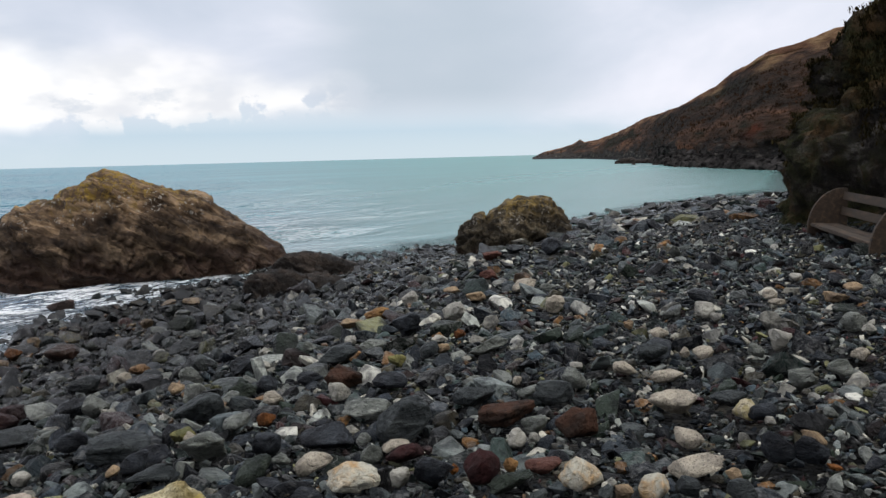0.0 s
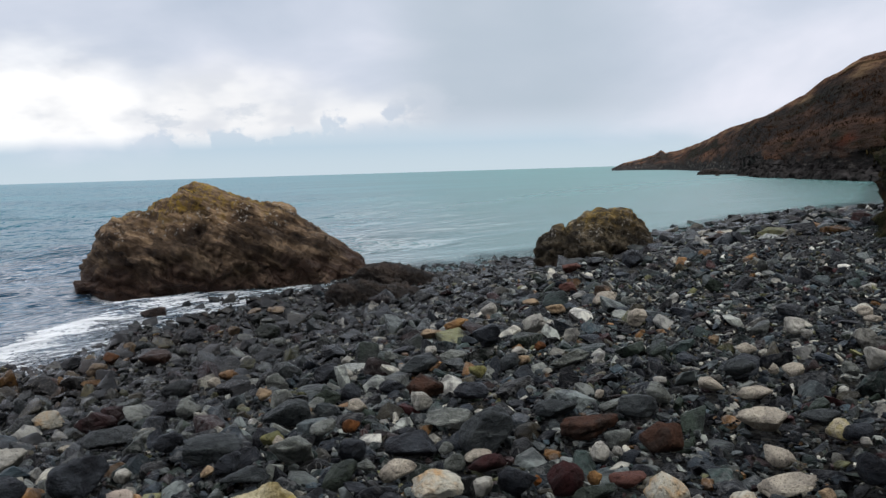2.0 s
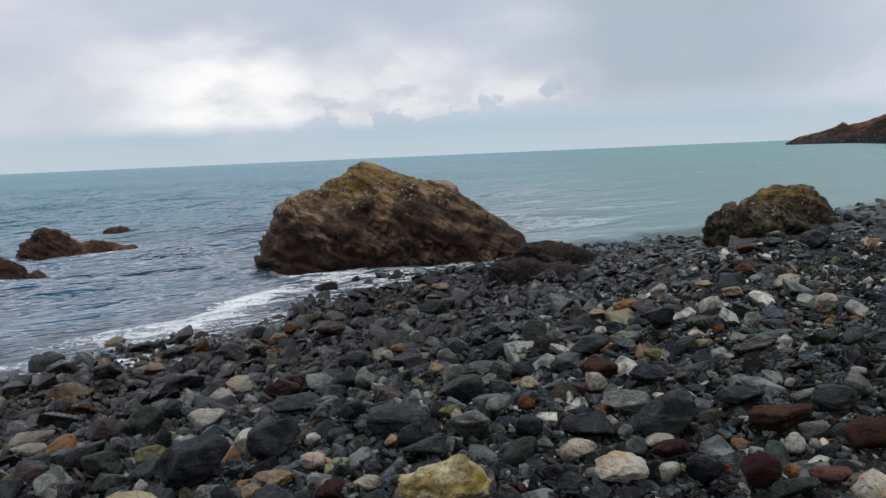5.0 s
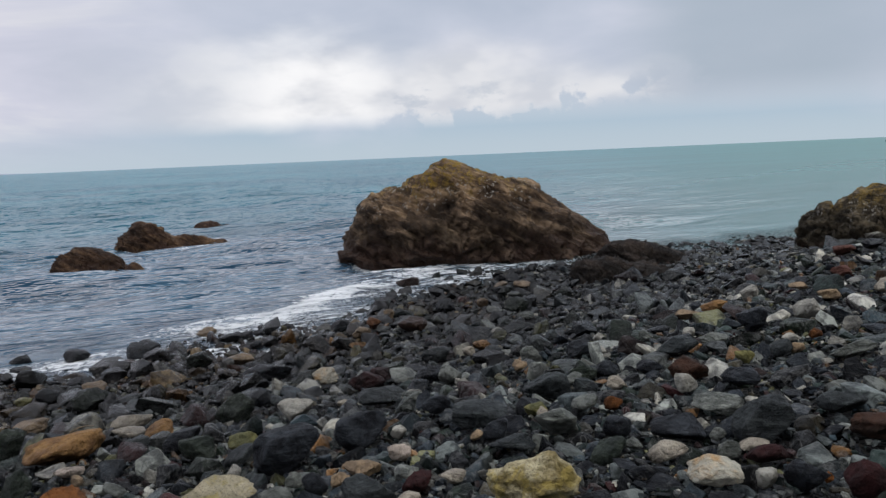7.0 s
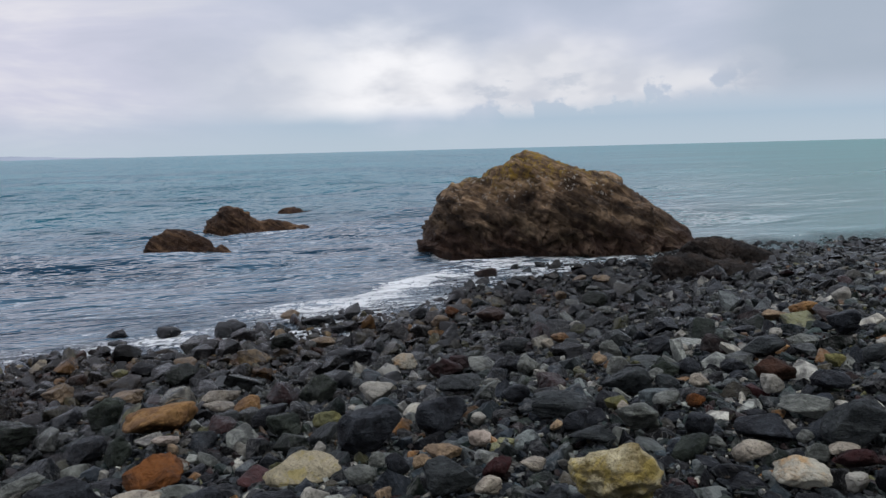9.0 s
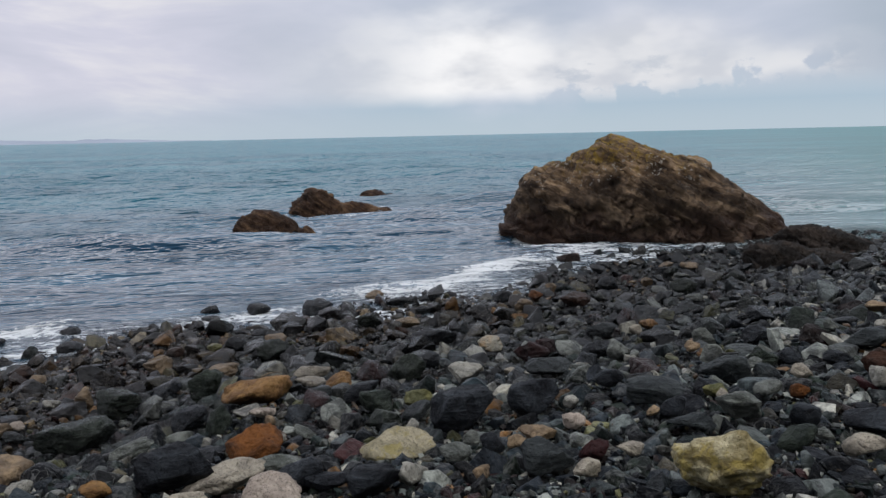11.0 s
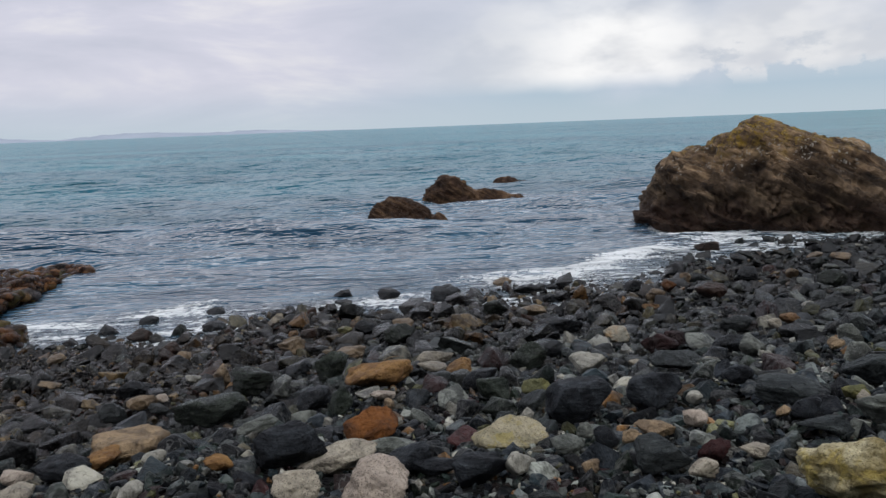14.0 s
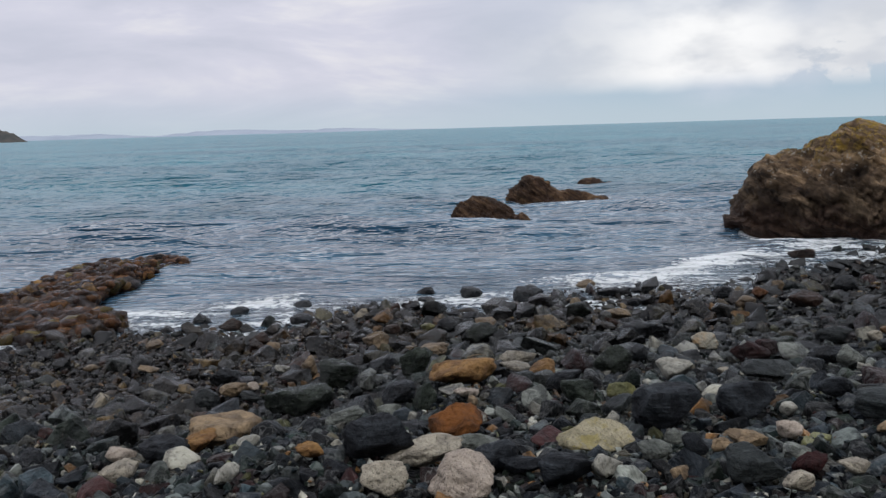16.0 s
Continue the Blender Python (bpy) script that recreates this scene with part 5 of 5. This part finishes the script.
def inside_cliff(x, y):
    return np.interp(y, [-20, -4, 2, 6.5, 9, 10.6, 12, 13.1, 14.2, 17.5, 24], [6, 10.5, 9, 7.2, 6.6, 6.3, 5.9, 5.9, 6.7, 9, 13]) < x - 0.3


def scatter(count, sizes, az, r0, r1, slack, seed, power=1.0, gather=True):
    """Stones dropped at random where there is room: x, y and width."""
    r = np.random.default_rng(seed)
    a = np.radians(az[0] + (az[1] - az[0]) * r.random(count))
    rad = (r0 ** (2 - power) + (r1 ** (2 - power) - r0 ** (2 - power)) * r.random(count)) ** (1 / (2 - power)) if power < 2 else r0 * (r1 / r0) ** r.random(count)
    x, y = -np.sin(a) * rad, np.cos(a) * rad
    d = shore_distance(x, y)
    size = sizes[0] * (sizes[1] / sizes[0]) ** (r.random(count) ** 1.5)
    size = size * np.interp(np.degrees(a), [-25, -8, 6, 30, 55, 70], [0.58, 0.68, 0.95, 1.0, 1.0, 0.78])
    size = np.minimum(size, np.maximum(0.08 + 0.034 * rad, sizes[0]))
    strays = r.random(count) < 0.20
    ok = (d > np.where(strays, -(1.1 + 0.7 * ((y > 11) & (y < 16.5))) * r.random(count) - 0.1, 0.45 - 0.5 * r.random(count))) & ~inside_cliff(x, y)
    out = []
    for xx, yy, s in zip(x[ok], y[ok], size[ok]):
        if not gather:
            out.append((xx, yy, s))
        elif not occupied(xx, yy, s * 0.42, slack):
            occupy(xx, yy, s * 0.42)
            out.append((xx, yy, s))
    return np.array(out)


def joined(name, spots, level, seed, mat=SHINGLE, flat=(0.40, 0.85), lift=0.24, tilt=0.52):
    """All the stones at the spots in one mesh."""
    r = np.random.default_rng(seed)
    gz = ground_z(spots[:, 0], spots[:, 1])
    slab = np.interp(np.degrees(np.arctan2(-spots[:, 0], spots[:, 1])), [0, 30], [0.66, 1.0])   # flatter, more splintered slate up the beach
    V, F, n = [], [], 0
    for (x, y, s), z, thin in zip(spots, gz, slab):
        v, f = LIB[level][r.integers(24)]
        sc = np.array([s * (0.62 - 0.12 * thin), s * 0.5 * (0.5 + 0.45 * r.random()), s * 0.5 * thin * (flat[0] + (flat[1] - flat[0]) * r.random())])
        m = turned(r.random() * 6.283, r.normal() * tilt, r.normal() * tilt)
        V.append((v * sc) @ m.T + (x, y, z - min(0.25 * s, 0.04) + s * lift * (0.3 + r.random())))
        F.append(f + n)
        n += len(v)
    return mesh_arrays(name, np.concatenate(V), np.concatenate(F), mat, False)


# big stones first, then smaller ones into the gaps
big_near = scatter(4200, (0.17, 0.42), (-38, 92), 2.0, 13.0, 0.86, 41)
mid_near = scatter(20000, (0.10, 0.19), (-38, 92), 1.9, 13.0, 0.74, 42)
small_near = scatter(70000, (0.05, 0.11), (-36, 90), 2.0, 10.5, 0.76, 43, power=0.7)
fine_near = scatter(13000, (0.024, 0.055), (-34, 88), 2.2, 7.0, 0.7, 44, power=1.0, gather=False)
far_slabs = scatter(2600, (0.42, 1.05), (-27, -3), 16.0, 60.0, 0.62, 49, power=0.6)
far_all = scatter(14000, (0.13, 0.36), (-26, 32), 13.0, 55.0, 0.80, 45, power=0.4)
far_small = scatter(9000, (0.07, 0.14), (-26, 40), 10.5, 22.0, 0.8, 46, power=0.8)

# the beach goes on beside and behind the camera
round_about = np.concatenate([scatter(5200, (0.09, 0.34), (92, 322), 0.2, 8.0, 0.8, 47), scatter(1500, (0.07, 0.26), (-38, 92), 0.1, 2.0, 0.8, 48)])

# the nearest large stones are pieces of their own
rank = np.argsort(np.hypot(big_near[:, 0] + 0.9, big_near[:, 1] - 1.2))
own, rest = big_near[rank[:290]], big_near[rank[290:]]
PIECES = []
for i in range(20):
    if i % 4 == 0:
        v, f = stone_shape(3, 900 + i, 30, 11)
        v = v * (1 + 0.07 * fractal(v, 2.6, 5, 60 + i))[:, None]
    else:
        v, f = broken_shape(900 + i, 13 + i % 5, 0.03 + 0.015 * (i % 3))
    PIECES.append(mesh_arrays("stone", v * 0.5, f, SHINGLE_ONE, i % 4 == 0))
r = np.random.default_rng(5)
for x, y, s in own:
    gz = float(ground_z(np.array([x]), np.array([y]))[0])
    m = pose(x, y, gz - 0.04 + s * (0.02 + 0.10 * r.random()), r.normal() * 17, r.normal() * 17, r.random() * 360)
    m = m @ Matrix.Diagonal((s, s * (0.6 + 0.35 * r.random()), s * (0.42 + 0.43 * r.random()), 1))
    part("stone", PIECES[r.integers(20)], ground, m=m)

# stones of the swash are browner than the rest
swash = []
for spots in (rest, mid_near, small_near):
    low = shore_distance(spots[:, 0], spots[:, 1]) + 0.8 * np.sin(spots[:, 0] * 3.1 + spots[:, 1] * 1.7) < 2.8 + np.clip(np.degrees(np.arctan2(-spots[:, 0], spots[:, 1])) - 46, 0, 30) * 0.09
    swash.append(low & (spots[:, 1] < 16))
rest_low, mid_low, small_low = rest[swash[0]], mid_near[swash[1]], small_near[swash[2]]
rest, mid_near, small_near = rest[~swash[0]], mid_near[~swash[1]], small_near[~swash[2]]
part("shingle", joined("shingle", np.concatenate([rest_low, mid_low]), 2, 56, SHINGLE_WARM), ground, "wet brown and dark stones in the swash", kind="stuff")
part("shingle", joined("shingle", small_low, 1, 57, SHINGLE_WARM), ground, "wet brown and dark pebbles in the swash", kind="stuff")
part("shingle", joined("shingle", rest, 2, 51), ground, "dark slate stones with a few pale ones", kind="stuff")
part("shingle", joined("shingle", mid_near, 2, 52), ground, "dark slate cobbles with a few pale ones", kind="stuff")
part("shingle", joined("shingle", small_near, 1, 53, lift=0.2), ground, "dark slate pebbles with a few pale ones", kind="stuff")
part("shingle", joined("shingle", fine_near, 1, 54, lift=0.4), ground, "fine dark gravel between the stones", kind="stuff")
part("shingle", joined("shingle", np.concatenate([far_slabs, far_all, far_small, round_about]), 1, 55, lift=0.2, tilt=0.3), ground, "dark stones over the rest of the beach", kind="stuff")


def reef():
    """The ledge of brown weedy rocks that runs out into the sea."""
    r = np.random.default_rng(61)
    corners = np.array([(-14.5, 5.6), (-14.4, 5.1), (-14.0, 4.5), (-13.3, 4.1), (-12.8, 3.4), (-11.9, 3.0), (-10.8, 3.2), (-10.4, 2.4), (-11.1, 1.7), (-11.8, 1.1), (-14.0, 1.4), (-14.0, 2.3), (-14.3, 2.8), (-15.1, 3.4), (-15.5, 4.0), (-15.4, 4.8), (-15.2, 5.5)])
    lumps = [stone_shape(2, 1500 + i, 9.0, 12) for i in range(14)]
    spots = []
    while len(spots) < 3000:
        x, y = -18.5 + 9.5 * r.random(), -2.0 + 8.6 * r.random()
        turns = 0
        for (ax, ay), (bx, by) in zip(corners, np.roll(corners, -1, axis=0)):
            if (ay > y) != (by > y) and x < ax + (y - ay) * (bx - ax) / (by - ay):
                turns += 1
        if turns % 2 == 0:
            continue
        rim = np.hypot(corners[:, 0] - x, corners[:, 1] - y).min()
        s = 0.13 + 0.22 * r.random() ** 2.4
        high = 0.13 + 0.16 * min(max((y - 2.6) / 1.5, 0.0), 1.0) + 0.14 * noise.noise(Vector((x * 0.9, y * 0.9, 3.0)))
        spots.append((x, y, -0.05 + high * min(0.55 + rim, 1.0) * (0.4 + 0.6 * r.random()), s))
    spots.sort(key=lambda q: -q[2] - 0.36 * q[3])
    base = new("reef")
    base.matrix_world = pose(-13.2, 2.8, 0.0)
    # the rocks that stand highest lie loose on the rest
    tops = [mesh_arrays("rock", v * [0.58, 0.50, 0.36], f, REEF_ONE) for v, f in lumps]
    V, F, n = [], [], 0
    for i, (x, y, z, s) in enumerate(spots):
        turn, ta, tb, k = r.random() * 360, r.normal() * 13, r.normal() * 13, r.integers(14)
        if i < 280:
            part("rock", tops[k], base, m=pose(x + 13.2, y - 2.8, z, ta, tb, turn) @ Matrix.Scale(s, 4))
            continue
        v, f = lumps[k]
        V.append((v * [s * 0.58, s * 0.50, s * 0.36]) @ turned(radians(turn), radians(ta), radians(tb)).T + (x + 13.2, y - 2.8, z))
        F.append(f + n)
        n += len(v)
    part("rubble", mesh_arrays("rubble", np.concatenate(V), np.concatenate(F), REEF_STONE), base, "red-brown and ochre weedy rocks packed together", kind="stuff")
    return tagged(base, "ledge of brown weed-covered rocks running into the sea", "reef")


reef()


def foot_rocks():
    """Fallen rocks at the foot of the headland."""
    r = np.random.default_rng(71)
    V, F, n = [], [], 0
    for i in range(1500):
        az = radians(15.0 + 11.0 * r.random())
        near = np.interp(math.degrees(az), [13, 16.3, 20, 23.7, 26], [250, 137, 115, 98, 92])
        rad = near - 3 + 20 * r.random() ** 1.3
        s = 0.5 + 1.7 * r.random() ** 3
        v, f = LIB[1][r.integers(24)]
        m = turned(r.random() * 6.283, r.normal() * 0.4, r.normal() * 0.4)
        V.append((v * [s * 0.7, s * 0.5, s * 0.4]) @ m.T + (math.sin(az) * rad, math.cos(az) * rad, 0.1 + max(rad - near, 0) * 0.22))
        F.append(f + n)
        n += len(v)
    return tagged(new("fallen_rocks", mesh_arrays("fallen_rocks", np.concatenate(V), np.concatenate(F), SCREE, False)), "grey fallen rocks along the foot of the headland", "rocks", kind="stuff")


foot_rocks()


def twig(x, y, z, turn, size):
    """A bent straw caught between the stones."""
    pts = [(-0.5, 0, 0.0), (-0.15, 0.05, 0.10), (0.20, -0.04, 0.14), (0.5, 0.12, 0.02)]
    V, F = [], []
    for i, (a, b, c) in enumerate(pts):
        rad = 0.035 * (1 - 0.18 * i)
        for j in range(6):
            an = j * math.pi / 3
            V.append((a * size, (b + rad * math.cos(an)) * size, (c + rad * math.sin(an)) * size))
    for i in range(3):
        for j in range(6):
            k = (j + 1) % 6
            F.append((i * 6 + j, i * 6 + k, i * 6 + 6 + k, i * 6 + 6 + j))
    ob = new("twig", mesh_arrays("twig", np.array(V), np.array(F), KINDS["tan"]))
    ob.matrix_world = pose(x, y, z, 0, 0, turn)
    return tagged(ob, "pale bent straw caught between the stones", "twig")


# ---- the bench by the cliff ----


def prism(pts, t, bevel=0.008):
    """A board: an outline in the local y-z plane, t thick along x."""
    bm = bmesh.new()
    a = [bm.verts.new((-t / 2, y, z)) for y, z in pts]
    b = [bm.verts.new((t / 2, y, z)) for y, z in pts]
    bm.faces.new(a[::-1])
    bm.faces.new(b)
    for i in range(len(pts)):
        j = (i + 1) % len(pts)
        bm.faces.new((a[i], a[j], b[j], b[i]))
    bmesh.ops.recalc_face_normals(bm, faces=bm.faces)
    bmesh.ops.bevel(bm, geom=[e for e in bm.edges if e.calc_length() > 0.03], offset=bevel, segments=2, affect="EDGES")
    me = bpy.data.meshes.new("board")
    bm.to_mesh(me)
    bm.free()
    me.materials.append(WOOD)
    return me


def bench(x, y, turn, length):
    base = new("bench")
    gz = float(ground_z(np.array([x]), np.array([y]))[0])
    base.matrix_world = pose(x, y, gz - 0.05, 0, 0, turn)
    arc = [(0.0, 0.0), (0.0, 0.16)] + [(0.46 - 0.46 * math.cos(a), 0.16 + 0.56 * math.sin(a)) for a in np.linspace(0.12, 1.57, 14)] + [(0.50, 0.71), (0.50, 0.0)]
    end = prism(arc, 0.07)
    for s in (-1, 1):
        part("end_panel", end, base, "thick rounded wooden end panel", pose(s * length / 2, 0, 0))
    plank = prism([(0, 0), (0.17, 0), (0.17, 0.045), (0, 0.045)], length - 0.075)
    part("seat_board", plank, base, m=pose(0, 0.03, 0.20))
    part("seat_board", plank, base, m=pose(0, 0.21, 0.195))
    slat = prism([(0, 0), (0.035, 0), (0.035, 0.11), (0, 0.11)], length - 0.075)
    part("back_slat", slat, base, m=pose(0, 0.40, 0.36, -8))
    part("back_slat", slat, base, m=pose(0, 0.425, 0.56, -8))
    return tagged(base, "weathered wooden bench with rounded ends below the cliff", "bench")


bench(4.76, 9.53, -101.9, 2.65)


twig(-4.59, 3.79, 0.73, 60, 0.16)
